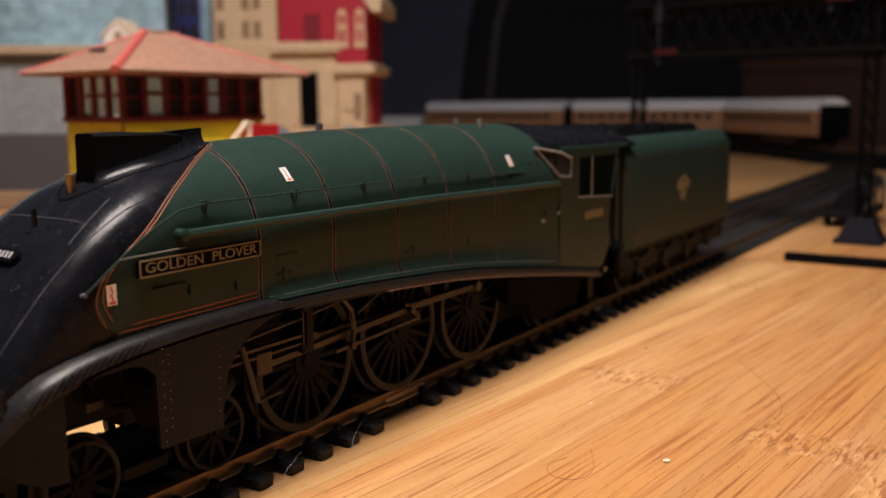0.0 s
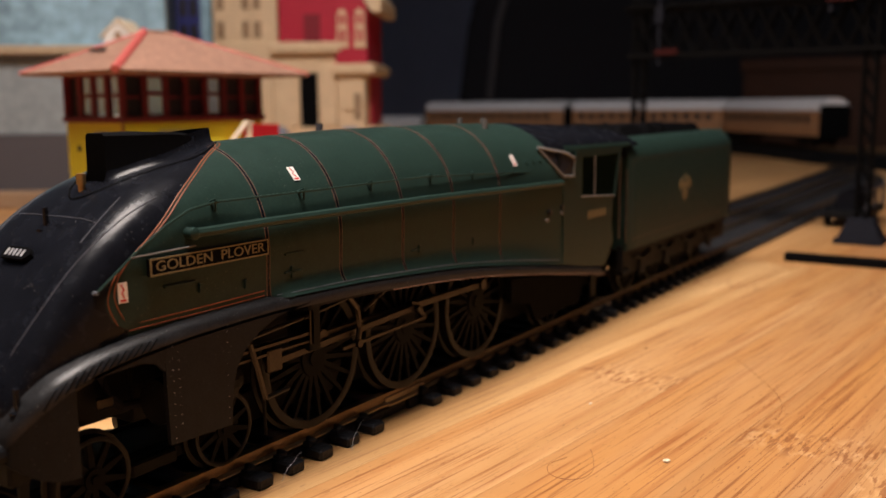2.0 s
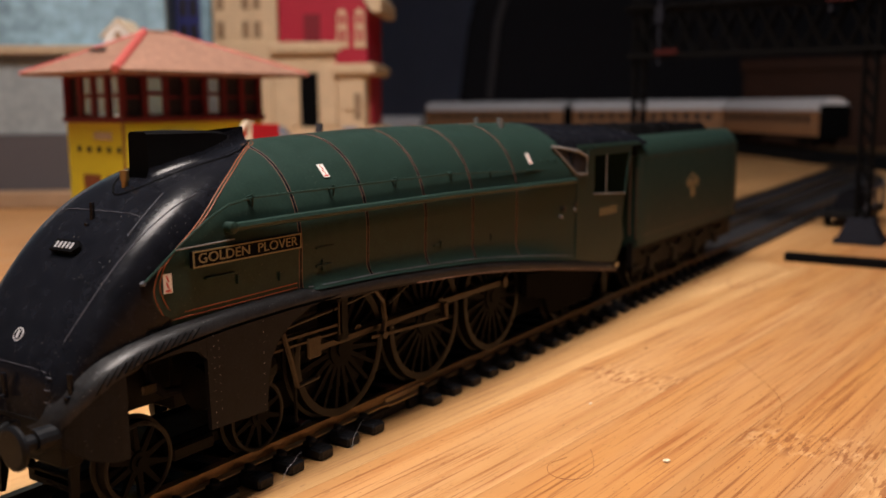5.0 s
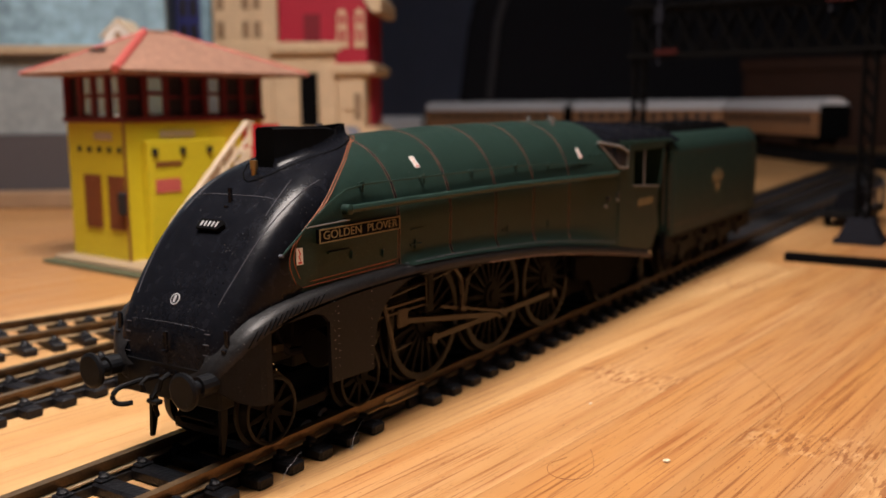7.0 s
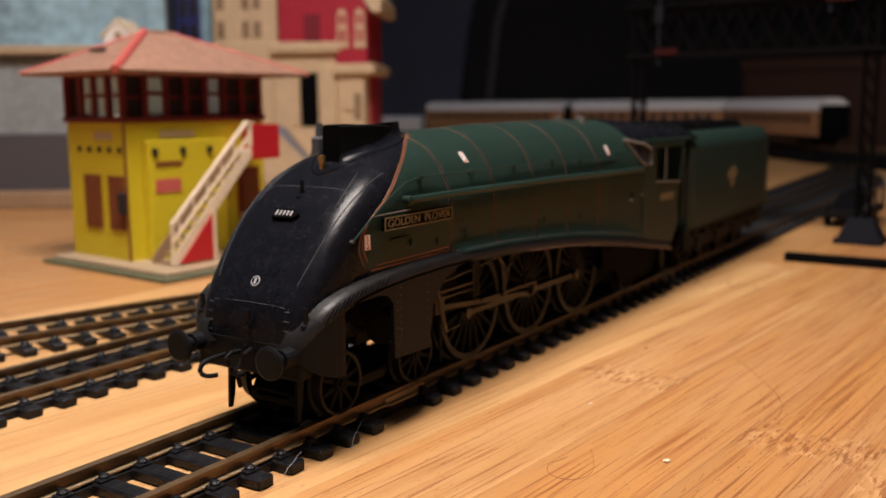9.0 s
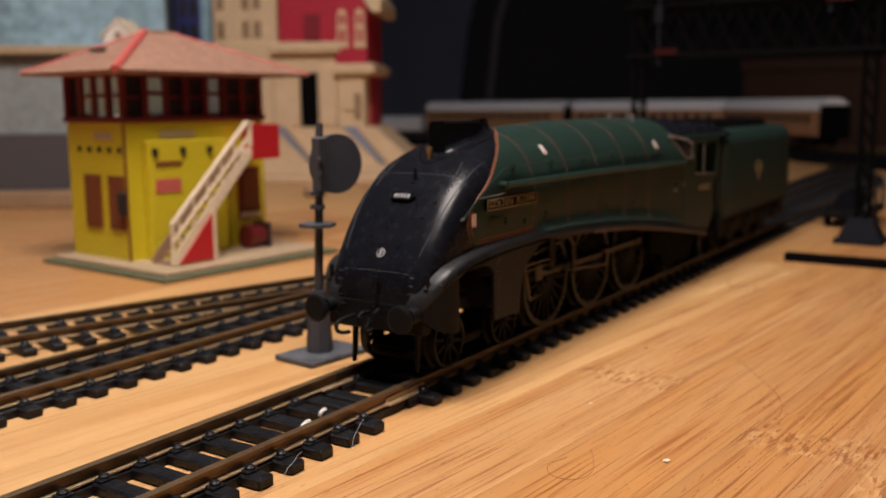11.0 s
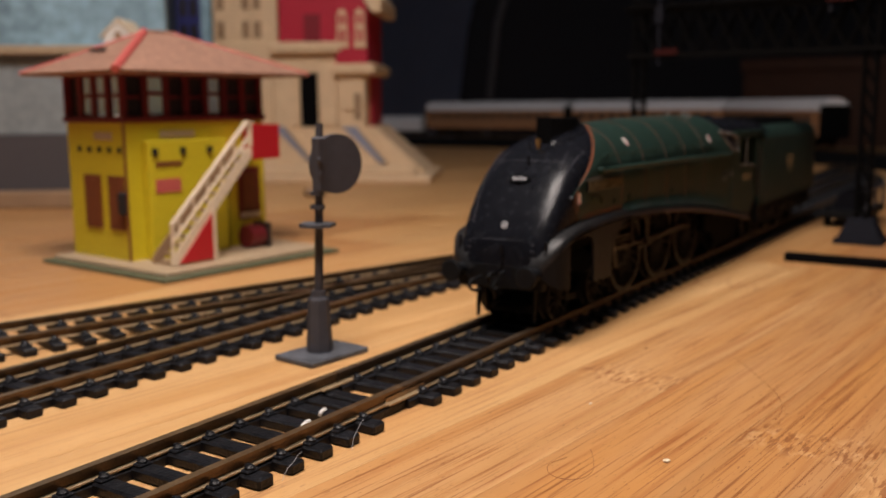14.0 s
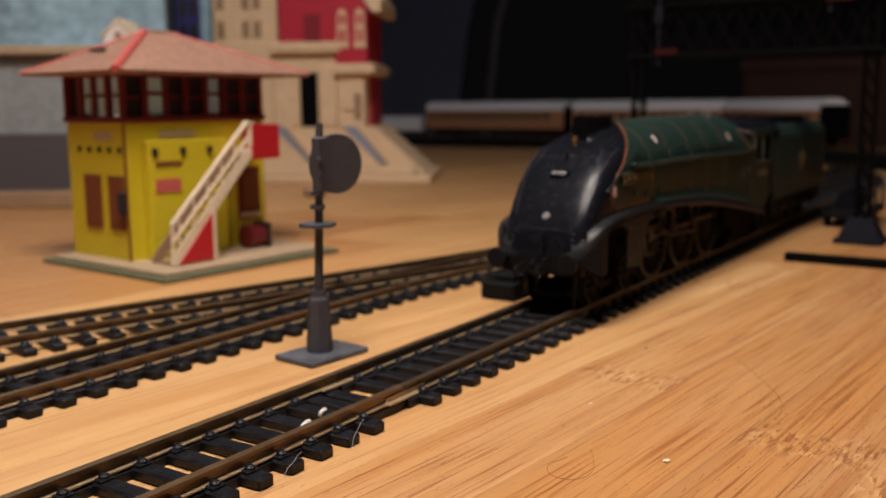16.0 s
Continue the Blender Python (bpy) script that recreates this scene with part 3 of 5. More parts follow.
            rows.append([o * (1 - u) ** 2 + c * 2 * u * (1 - u) * 1.0 + i * u * u for u in (0, 0.2, 0.4, 0.6, 0.8, 1)])
        bm = B()
        grid(bm, rows)
        part("chimney_skirt", bm, BLACK, e, "satin black flared chimney skirt", True)
    bm = B()
    rod(bm, (29.0, 0.6, 43.8), (29.0, 0.6, 49.0), 0.55, 10)
    rod(bm, (29.0, 0.6, 48.0), (29.0, 0.6, 49.6), 0.75, 10)
    part("whistle", bm, BRASS, e, "brass whistle before the chimney", True)
    # lamp irons, number plate, badge
    bm = B()
    box(bm, 21.9, 22.5, -0.4, 0.4, 41.6, 45.2, 0.15), box(bm, 20.9, 22.5, -0.4, 0.4, 41.4, 42.0)
    part("lamp_iron", bm, BLACK, e)
    for x, y, z in ((7.4, -13.2, 20.2), (7.4, 13.2, 20.2), (5.2, -1.0, 19.0)):
        bm = box(B(), x - 0.3, x + 0.3, y - 0.45, y + 0.45, z, z + 3.6, 0.12)
        box(bm, x - 1.0, x + 0.3, y - 0.45, y + 0.45, z, z + 0.5, 0.1)
        part("lamp_iron", bm, BLACK, e)
    sl = math.degrees(math.atan2(TOP(20) - TOP(16), 4.0))
    bm = prism(B(), [(-2.9, -1.05), (2.4, -1.05), (3.3, -0.1), (3.3, 0.1), (2.4, 1.05), (-2.9, 1.05)], -0.2, 0.4, "z")
    m = Matrix.Translation((17.4, 0, 38.9)) @ Matrix(((0, math.cos(radians(sl)), -math.sin(radians(sl)), 0), (-1, 0, 0, 0), (0, math.sin(radians(sl)), math.cos(radians(sl)), 0), (0, 0, 0, 1)))
    bm.transform(m)
    np_ob = part("number_plate", bm, CHIMNEY, e, "small black plate with white bars")
    bm = B()
    for k in range(5):
        x = -2.0 + k * 0.92
        box(bm, x - 0.2, x + 0.2, -0.55, 0.55, 0.38, 0.47)
    bm.transform(m)
    part("plate_bars", bm, NUMBER, np_ob)
    sl2 = math.degrees(math.atan2(TOP(10) - TOP(7.5), 2.5))
    m2 = Matrix.Translation((8.75, 0, 27.2)) @ Matrix(((0, math.cos(radians(sl2)), -math.sin(radians(sl2)), 0), (-1, 0, 0, 0), (0, math.sin(radians(sl2)), math.cos(radians(sl2)), 0), (0, 0, 0, 1)))
    bm = rod(B(), (0, 0, -0.2), (0, 0, 0.25), 1.05, 20)
    bm.transform(m2)
    bd = part("round_badge", bm, NUMBER, e, "small round white badge")
    bm = rod(B(), (0, 0, 0.2), (0, 0, 0.31), 0.82, 20)
    bm.transform(m2)
    part("badge_print", bm, CHIMNEY, bd)
    bm = box(B(), -0.22, 0.3, -0.62, 0.62, 0.28, 0.36)
    bm.transform(m2)
    part("badge_mark", bm, NUMBER, bd)
    for s in (-1, 1):
        part("panel_seam", tube(B(), [skin(9.0 + k * 1.1, s * (0.21 + 0.0035 * k), 0.02) for k in range(22)], 0.11, 5), GREY, e)
        part("panel_seam", tube(B(), [skin(20.5 + k, s * (0.16 - 0.004 * k), 0.02) for k in range(9)], 0.11, 5), GREY, e)
    part("panel_seam", tube(B(), [skin(23.6, 0.15 * k / 8, 0.02) for k in range(-8, 9)], 0.07, 4), GREY, e)
    # front door hinges
    bm = B()
    for z in (23.6,):
        tube(bm, [skin(TOP_X(z + 0.02 * abs(k)), 0.0, 0.05) + Vector((0, k, -0.006 * k * k)) for k in range(-9, 10, 3)], 0.055, 4)
    for z in (16.5, 18.2, 19.9, 21.6, 23.3):
        for q in (-9.6, 9.6):
            p = skin(TOP_X(max(z, 18.2)), 0.0, 0.05)
            tube(bm, [Vector((p.x + 0.02, q + d, z - 0.55)) for d in (-0.6, 0.6)], 0.12, 5)
    part("door_seam", bm, GREY, e)
    # handrail and pipe on both sides
    for s in (-1, 1):
        pts = [(19.2, s * 14.9, 34.4), (21.5, s * 15.1, 36.1), (25.5, s * 15.6, 39.2), (30.6, s * 15.9, 42.4), (35.5, s * 15.6, 44.3), (41, s * 15.5, 45.0)] + [(x, s * 15.6, 45.0 - max(0, x - 100) * 0.045) for x in range(50, 163, 8)]
        hr = part("handrail", tube(B(), pts, 0.2, 6), GREEN, e, "thin green handrail", True)
        bm = rod(B(), (19.2, s * 15.1, 34.4), (19.0, s * 14.3, 34.3), 0.32, 8)
        part("rail_end", bm, SCUFFED, hr, "small pale grey rail end")
        bm = B()
        for x in (41, 61.3, 80.3, 100.4, 117, 135):
            z = 45.0 - max(0, x - 100) * 0.045
            rod(bm, (x, s * 15.7, z + 0.35), (x, s * 14.2, z - 0.2), 0.34, 6)
            rod(bm, (x, s * 15.4, z), (x, s * 15.3, z - 1.5), 0.2, 6)
        part("handrail_knobs", bm, GREEN, hr)
        bm = tube(B(), [(35.6, s * 16.3, 40.8), (50, s * 16.6, 40.9), (96, s * 16.8, 40.6), (158, s * 17.3, 39.4)], 0.75, 8)
        rod(bm, (35.4, s * 15.2, 40.8), (35.4, s * 16.9, 40.8), 0.95, 14)
        rod(bm, (35.4, s * 16.9, 40.8), (35.4, s * 17.2, 40.8), 0.95, 14, 0.5)
        part("side_pipe", bm, GREEN, e, "long green pipe along the side", True)
    for x0, x1, z0, z1 in ((55.5, 60.5, 34.6, 34.9), (57.0, 57.5, 30.6, 32.6), (55.5, 59.5, 31.4, 31.7), (46.0, 46.5, 30.6, 32.0), (30.0, 36.0, 33.4, 33.6), (36.5, 37.0, 31.6, 33.0), (95.0, 95.6, 29.6, 31.2), (92.5, 96.0, 30.2, 30.5), (116, 116.6, 28.6, 30.2)):
        for s in (-1, 1):
            part("hinge", box(B(), x0, x1, s * 15.4, s * 16.08, z0, z1), GREEN, e)
    for s in (-1, 1):
        part("seam_bead", tube(B(), [(24.6, s * 15.6, 38.6), (29, s * 16.0, 38.75), (36, s * 16.1, 38.9)], 0.15, 5), PALE, e)
        for x, z in ((151.5, 32.4), (158.5, 33.0)):
            part("washout_plug", rod(B(), (x, s * 16.4, z), (x, s * 17.6, z), 0.7, 10), STEEL, e)
        for x in range(4):
            part("dome_rivet", rod(B(), skin(143 + x * 3.4, s * 0.44, -0.2), skin(143 + x * 3.4, s * 0.44, 0.3), 0.45, 8), GREEN, e)
    # nameplate
    npb = part("nameplate", box(B(), 27.2, 51.2, -16.35, -15.5, 35.5, 38.05, 0.08), CHIMNEY, e, "dark nameplate with gold letters")
    bm = B()
    for a in ((27.2, 51.2, 35.5, 35.72), (27.2, 51.2, 37.83, 38.05), (27.2, 27.42, 35.72, 37.83), (50.98, 51.2, 35.72, 37.83)):
        box(bm, a[0], a[1], -16.45, -16.3, a[2], a[3])
    part("nameplate_border", bm, GOLD, npb)
    letters("nameplate_letters", "GOLDEN  PLOVER", 2.15, GOLD, npb, pose(39.2, -16.38, 36.78, 90, 0, 0), 1.26)
    # warning stickers
    def sticker(x, v, w, h):
        p, q, r = skin(x, v, 0.06), skin(x + 1, v, 0.06), skin(x, v + 0.02, 0.06)
        ux = (q - p).normalized()
        uz = (r - p).normalized()
        nn = ux.cross(uz).normalized()
        ux = (Vector((1, 0, 0)) - nn * nn.x).normalized()
        uz = nn.cross(ux)
        m = Matrix((( ux.x, uz.x, nn.x, p.x), (ux.y, uz.y, nn.y, p.y), (ux.z, uz.z, nn.z, p.z), (0, 0, 0, 1)))
        bm = box(B(), -w / 2, w / 2, -h / 2, h / 2, -0.05, 0.05)
        bm.transform(m)
        st = part("warning_sticker", bm, WHITE, e, "small white sticker with red print")
        bm = tube(B(), [(-0.15 * w, 0.42 * h, 0), (0.12 * w, 0.1 * h, 0), (-0.16 * w, 0.02 * h, 0), (0.1 * w, -0.26 * h, 0)], 0.15, 5)
        box(bm, -0.32 * w, 0.32 * w, -0.44 * h, -0.32 * h, -0.09, 0.09)
        bm.transform(m)
        part("sticker_print", bm, RED, st)
    sticker(23.2, -0.585, 1.5, 2.9)
    sticker(62.3, -0.34, 1.6, 2.9)
    sticker(137.3, -0.42, 1.7, 2.9)
    # buffers, beam, coupling
    for s in (-1, 1):
        bm = rod(B(), (-0.9, s * 11.4, 15.2), (-0.6, s * 11.4, 15.2), 2.6, 28, 3.1)
        rod(bm, (-0.6, s * 11.4, 15.2), (-0.1, s * 11.4, 15.2), 3.1, 28)
        rod(bm, (-0.1, s * 11.4, 15.2), (3.2, s * 11.4, 15.2), 1.15, 14)
        rod(bm, (2.4, s * 11.4, 15.2), (6.5, s * 11.4, 15.2), 1.75, 16)
        part("buffer", bm, VALANCE, e, "round black buffer")
    part("buffer_beam", box(B(), 5.6, 9.0, -13.0, 13.0, 10.4, 17.0, 0.4), CHASSIS, e)
    bm = tube(B(), [(4.6, 0.8, 14.6), (2.4, 0.8, 14.8), (1.2, 0.8, 14.0), (1.6, 0.8, 12.8)], 0.5, 7)
    tube(bm, [(4.2, 0, 13.4), (2.8, 0.2, 11.5), (3.2, -0.2, 9.2), (3.6, 0, 8.2)], 0.45, 6)
    box(bm, 2.4, 3.8, -1.4, 1.4, 10.4, 11.2, 0.2)
    hook = [(4.5, 4.6, 13.5), (1.5, 4.6, 13.4), (-0.6, 5.0, 13.1), (-1.8, 5.2, 12.4), (-2.4, 5.2, 11.4), (-2.3, 5.0, 10.3), (-1.6, 4.4, 9.6), (-0.6, 3.4, 9.5), (0.2, 2.4, 9.8)]
    hook = [(4.5 + (a - 4.5) * 0.85, 4.6 + (b - 4.6) * 0.8, 13.5 + (c - 13.5) * 0.75) for a, b, c in hook]
    for _ in range(2):
        hook = [hook[0]] + [tuple(a * (1 - f) + b * f for a, b in zip(p, q)) for p, q in zip(hook, hook[1:]) for f in (0.25, 0.75)] + [hook[-1]]
    tube(bm, hook, 0.45, 8)
    tube(bm, [(4.6, -2.2, 15.5), (2.8, -2.2, 14.9), (2.6, -1.8, 13.0)], 0.4, 6)
    part("coupling", bm, CHASSIS, e, "black coupling hook and chain")
    for s in (-1, 1):
        bm = prism(B(), [(9.4, 10.6), (11.0, 10.6), (10.4, 4), (9.7, 1.2), (9.0, 1.2)], s * 8.4, s * 9.1)
        part("guard_iron", bm, CHASSIS, e)
    # chassis plates, cylinders and valve gear
    bm = box(B(), 30.5, 186, -6.2, 6.2, 10.8, 26, 0.3)
    box(bm, 54, 186, -5, 5, 3.0, 9.0, 0.3)
    box(bm, 12, 52, -4.5, 4.5, 3.6, 5.4, 0.3)
    box(bm, 11, 30.4, -6.2, 6.2, 12.9, 25, 0.3)
    part("frame", bm, CHASSIS, e)
    for s in (-1, 1):
        bm = rod(B(), (30, s * 12.4, 15.5), (44, s * 12.4, 15.5), 3.6, 18)
        rod(bm, (44, s * 12.4, 15.5), (46, s * 12.4, 15.5), 2.4, 14)
        part("cylinder", bm, CHASSIS, e)
        bm = box(B(), 45, 64, s * 13.2, s * 14.2, 19.1, 19.6)
        box(bm, 45, 64, s * 13.3, s * 14.1, 17.7, 18.1)
        box(bm, 63, 64, s * 13.0, s * 14.4, 17.4, 23.5)
        part("slide_bar", bm, STEEL, e, "dull metal slide bars")
        bm = tube(B(), [(46, s * 13.6, 21.2), (62, s * 13.6, 22.4)], 0.42, 6)
        tube(bm, [(62, s * 14, 22.4), (77, s * 14, 24.2)], 0.35, 6)
        tube(bm, [(48, s * 14.4, 20.8), (49.6, s * 14.4, 16.2), (51.2, s * 14.4, 10.6)], 0.5, 6)
        tube(bm, [(51.2, s * 14.4, 10.6), (57, s * 14.4, 11.0)], 0.4, 6)
        tube(bm, [(72, s * 14.2, 26.4), (76.8, s * 14.2, 21.4), (77.4, s * 14.2, 17.6), (76.6, s * 14.2, 14.6)], 0.55, 6)
        tube(bm, [(88, s * 14.2, 26.2), (86, s * 14.2, 23.6), (78.5, s * 14.2, 20.6)], 0.4, 6)
        rod(bm, (76.6, s * 13.6, 14.6), (76.6, s * 15.0, 14.6), 0.8, 10)
        part("valve_gear", bm, STEEL, e, "dull metal valve gear")
        part("valve_chest", box(B(), 46, 60, s * 9, s * 12, 19.2, 26.5, 0.3), CHASSIS, e)
        part("gear_bracket", box(B(), 63, 66, s * 9, s * 14.4, 16, 26.5, 0.3), CHASSIS, e)
        part("truck_frame", prism(B(), [(138, 17), (186, 12.6), (186, 8.5), (180, 8.2), (177, 4.2), (151, 4.2), (148, 9), (138, 11)], s * 12.4, s * 13.6), CHIMNEY, e, "matt black trailing truck frame")
        part("cab_step", box(B(), 180.5, 186.5, s * 14.2, s * 16.2, 3.6, 4.4, 0.1), CHASSIS, e)
        part("step_hanger", box(B(), 182, 185.5, s * 14.2, s * 15.0, 4.2, 13.2, 0.1), CHASSIS, e)
        cr = part("coupling_rod", box(B(), DRIVERS[0] - 1.6, DRIVERS[2] + 1.6, s * 11.3, s * 12.1, -0.75, 0.75, 0.2), STEEL, e, "dull metal coupling rod")
        for x in DRIVERS:
            part("crank_pin", rod(B(), (x, s * 11.1, 0), (x, s * 12.6, 0), 1.25, 12), STEEL, cr)
        mr = part("connecting_rod", box(B(), 0, 43.5, s * 12.5, s * 13.2, -0.7, 0.7, 0.2), STEEL, e, "dull metal connecting rod")
        ch = part("crosshead", box(B(), -1.8, 1.8, s * 13.0, s * 14.3, -1.2, 3.0, 0.3), STEEL, e)
        er = part("eccentric_rod", box(B(), 0, 27.5, s * 14.0, s * 14.5, -0.35, 0.35, 0.1), STEEL, e)
        rc = part("return_crank", box(B(), -0.6, 0.6, s * 12.9, s * 14.2, -0.5, 3.4, 0.15), STEEL, e)
        ENGINE[s] = (cr, mr, ch, er, rc)
    for s in (-1, 1):
        part("bogie_frame", box(B(), 16, 50, s * 6.2, s * 7.6, 3.2, 5.6, 0.4), CHASSIS, e)
        part("bogie_spring", box(B(), 28, 37, s * 7.4, s * 8.6, 3.0, 5.4, 0.4), CHASSIS, e)
        part("steam_pipe", tube(B(), [(24, s * 7.5, 21), (25, s * 8.2, 17), (27, s * 8.2, 15), (31, s * 8.4, 14.6)], 0.8, 8), FOOTING, e)
        part("relief_valve", box(B(), 22.6, 25.4, s * 8.0, s * 9.0, 15.6, 17.4, 0.3), STEEL, e)
        part("sand_pipe", tube(B(), [(53.5, s * 10.6, 24), (54.4, s * 10.8, 12), (54.8, s * 10.6, 2.4)], 0.35, 6), CHASSIS, e)
    for x in DRIVERS:
        for y in (-9.4, 9.4):
            ROLLING.append((wheel("driving_wheel", 13.2, 2.9, 20, e, x, y, 13.2, 3.4, "large black spoked driving wheel"), x, y, 13.2))
    for x in BOGIES:
        for y in (-9.4, 9.4):
            ROLLING.append((wheel("bogie_wheel", 6.3, 2.7, 10, e, x, y, 6.3, 1.7, "small black spoked bogie wheel"), x, y, 6.3))
    for y in (-9.4, 9.4):
        ROLLING.append((wheel("trailing_wheel", 7.3, 2.7, 10, e, TRAIL, y, 7.3, 1.8, "black spoked trailing wheel"), TRAIL, y, 7.3))
    part("bogie_frame", box(B(), 12, 54, -6.1, 6.1, 2.6, 5.2, 0.4), CHASSIS, e)
    cab(e)


def TOP_X(z):
    return min((k * 0.05 for k in range(116, 1200)), key=lambda x: abs(TOP(x) - z))


def cab(e):
    # side sheets with a window opening, wedge front, dark domed roof
    for s in (-1, 1):
        bm = B()
        out = [(159, PLATE(159)), (159, 40.2), (163.2, 40.3), (166.4, 44.4), (168, 46.9), (170.2, 46.9), (170.2, 34.8), (192.2, 33.2), (191.5, 32), (190.4, 26), (191.8, 20), (186, 13.6), (168, 16.2)]
        prism(bm, out, s * 16.7, s * 17.3)
        part("cab_side", bm, GREEN, e, "dark green cab side")
        bm = B()
        for a, b in (((178.2, 34.3), (178.2, 45.6)), ((169.6, 34.8), (192, 33.3))):
            tube(bm, [(a[0], s * 17.35, a[1]), (b[0], s * 17.35, b[1])], 0.22, 5)
        part("window_frame", bm, PALE, e, "pale cab window frame")
        bm = B()
        p = [(150.6, s * 13.8, 48.6), (160.6, s * 16.4, 47.0), (164.6, s * 17.3, 45.4), (164.4, s * 17.35, 40.6), (158.5, s * 17.1, 41.0), (150.6, s * 13.8, 48.6)]
        tube(bm, [Vector(q) + Vector((0, s * 0.25, 0)) for q in p], 0.45, 5)
        part("spectacle_frame", bm, PALE, e, "pale frame of the slanted cab window")
        bm = B()
        vv = [bm.verts.new(Vector(q) + Vector((0, s * -0.1, 0))) for q in p[:-1]]
        bm.faces.new(vv)
        wv = [bm.verts.new(Vector(q) + Vector((1, s * -0.9, 0))) for q in p[:-1]]
        bm.faces.new(wv[::-1])
        part("spectacle_glass", bm, DARK, e)
        bm = box(B(), 173.6, 186.6, s * 17.3, s * 17.36, 27.9, 30.6)
        part("cab_number", bm, GREEN, e)
        for x, z in ((150.1, 30.5), (158.1, 31.6)):
            part("washout_plug", rod(B(), (x, s * 15.4, z), (x, s * 17.55, z), 0.5, 8), PALE, e, "small pale plug")
        bm = B()
        for k in range(5):
            box(bm, 174.2 + k * 2.5, 175.9 + k * 2.5, s * 17.34, s * 17.42, 28.2, 30.4)
        part("number_bars", bm, GOLD, e, "row of gold number bars")
        part("handrail", tube(B(), [(196.2, s * 17.2, 20), (196.2, s * 17.2, 44)], 0.35, 6), STEEL, e)
    bm = B()
    rows = []
    for x, zt, w in ((153.5, 54.3, 11.0), (156, 54.5, 13.6), (161, 54.3, 16.2), (170, 53.9, 17.3), (184, 53.4, 17.3), (198, 52.8, 17.3), (203, 52.5, 17.4), (207, 51.4, 17.5), (209, 50.2, 17.5)):
        zl = 46.8
        rows.append([(x, w * math.sin(a * math.pi / 32), zl + (zt - zl) * math.cos(a * math.pi / 32) ** 0.9 if abs(a) < 16 else zl) for a in range(-16, 17)])
    grid(bm, [[Vector(p) + Vector((0, 0, 0.15)) for p in r] for r in rows])
    part("cab_roof", bm, BLACK, e, "black domed cab roof", True)
    for q in (-1, 1):
        bm = B()
        grid(bm, [[r[j] + Vector((0, q * 0.14, 0.16)) for j in ((0, 1, 2) if q < 0 else (30, 31, 32))] for r in [[Vector(p) for p in rr] for rr in rows[2:7]]])
        box(bm, 166.0, 196.5, q * 16.9, q * 17.42, 45.3, 47.1)
        tube(bm, [(195.6, q * 17.2, 45.5), (193.4, q * 17.2, 38), (192, q * 17.2, 33)], 0.35, 6)
        part("cantrail", bm, GREEN, e, "green strip along the roof edge")
    bm = box(B(), 164, 186, -16.6, 16.6, 20, 21.5)
    box(bm, 157.5, 159, -16.5, 16.5, 20, 47)
    part("cab_floor", bm, CHASSIS, e)
    bm = B()
    for x, y, z in ((138, -6, 54.6), (141, 3, 54.8), (144, -2, 54.8)):
        rod(bm, (x, y, z - 1), (x, y, z + 1.3), 0.7, 8)
    part("safety_valve", bm, PALE, e, "small pale safety valves")


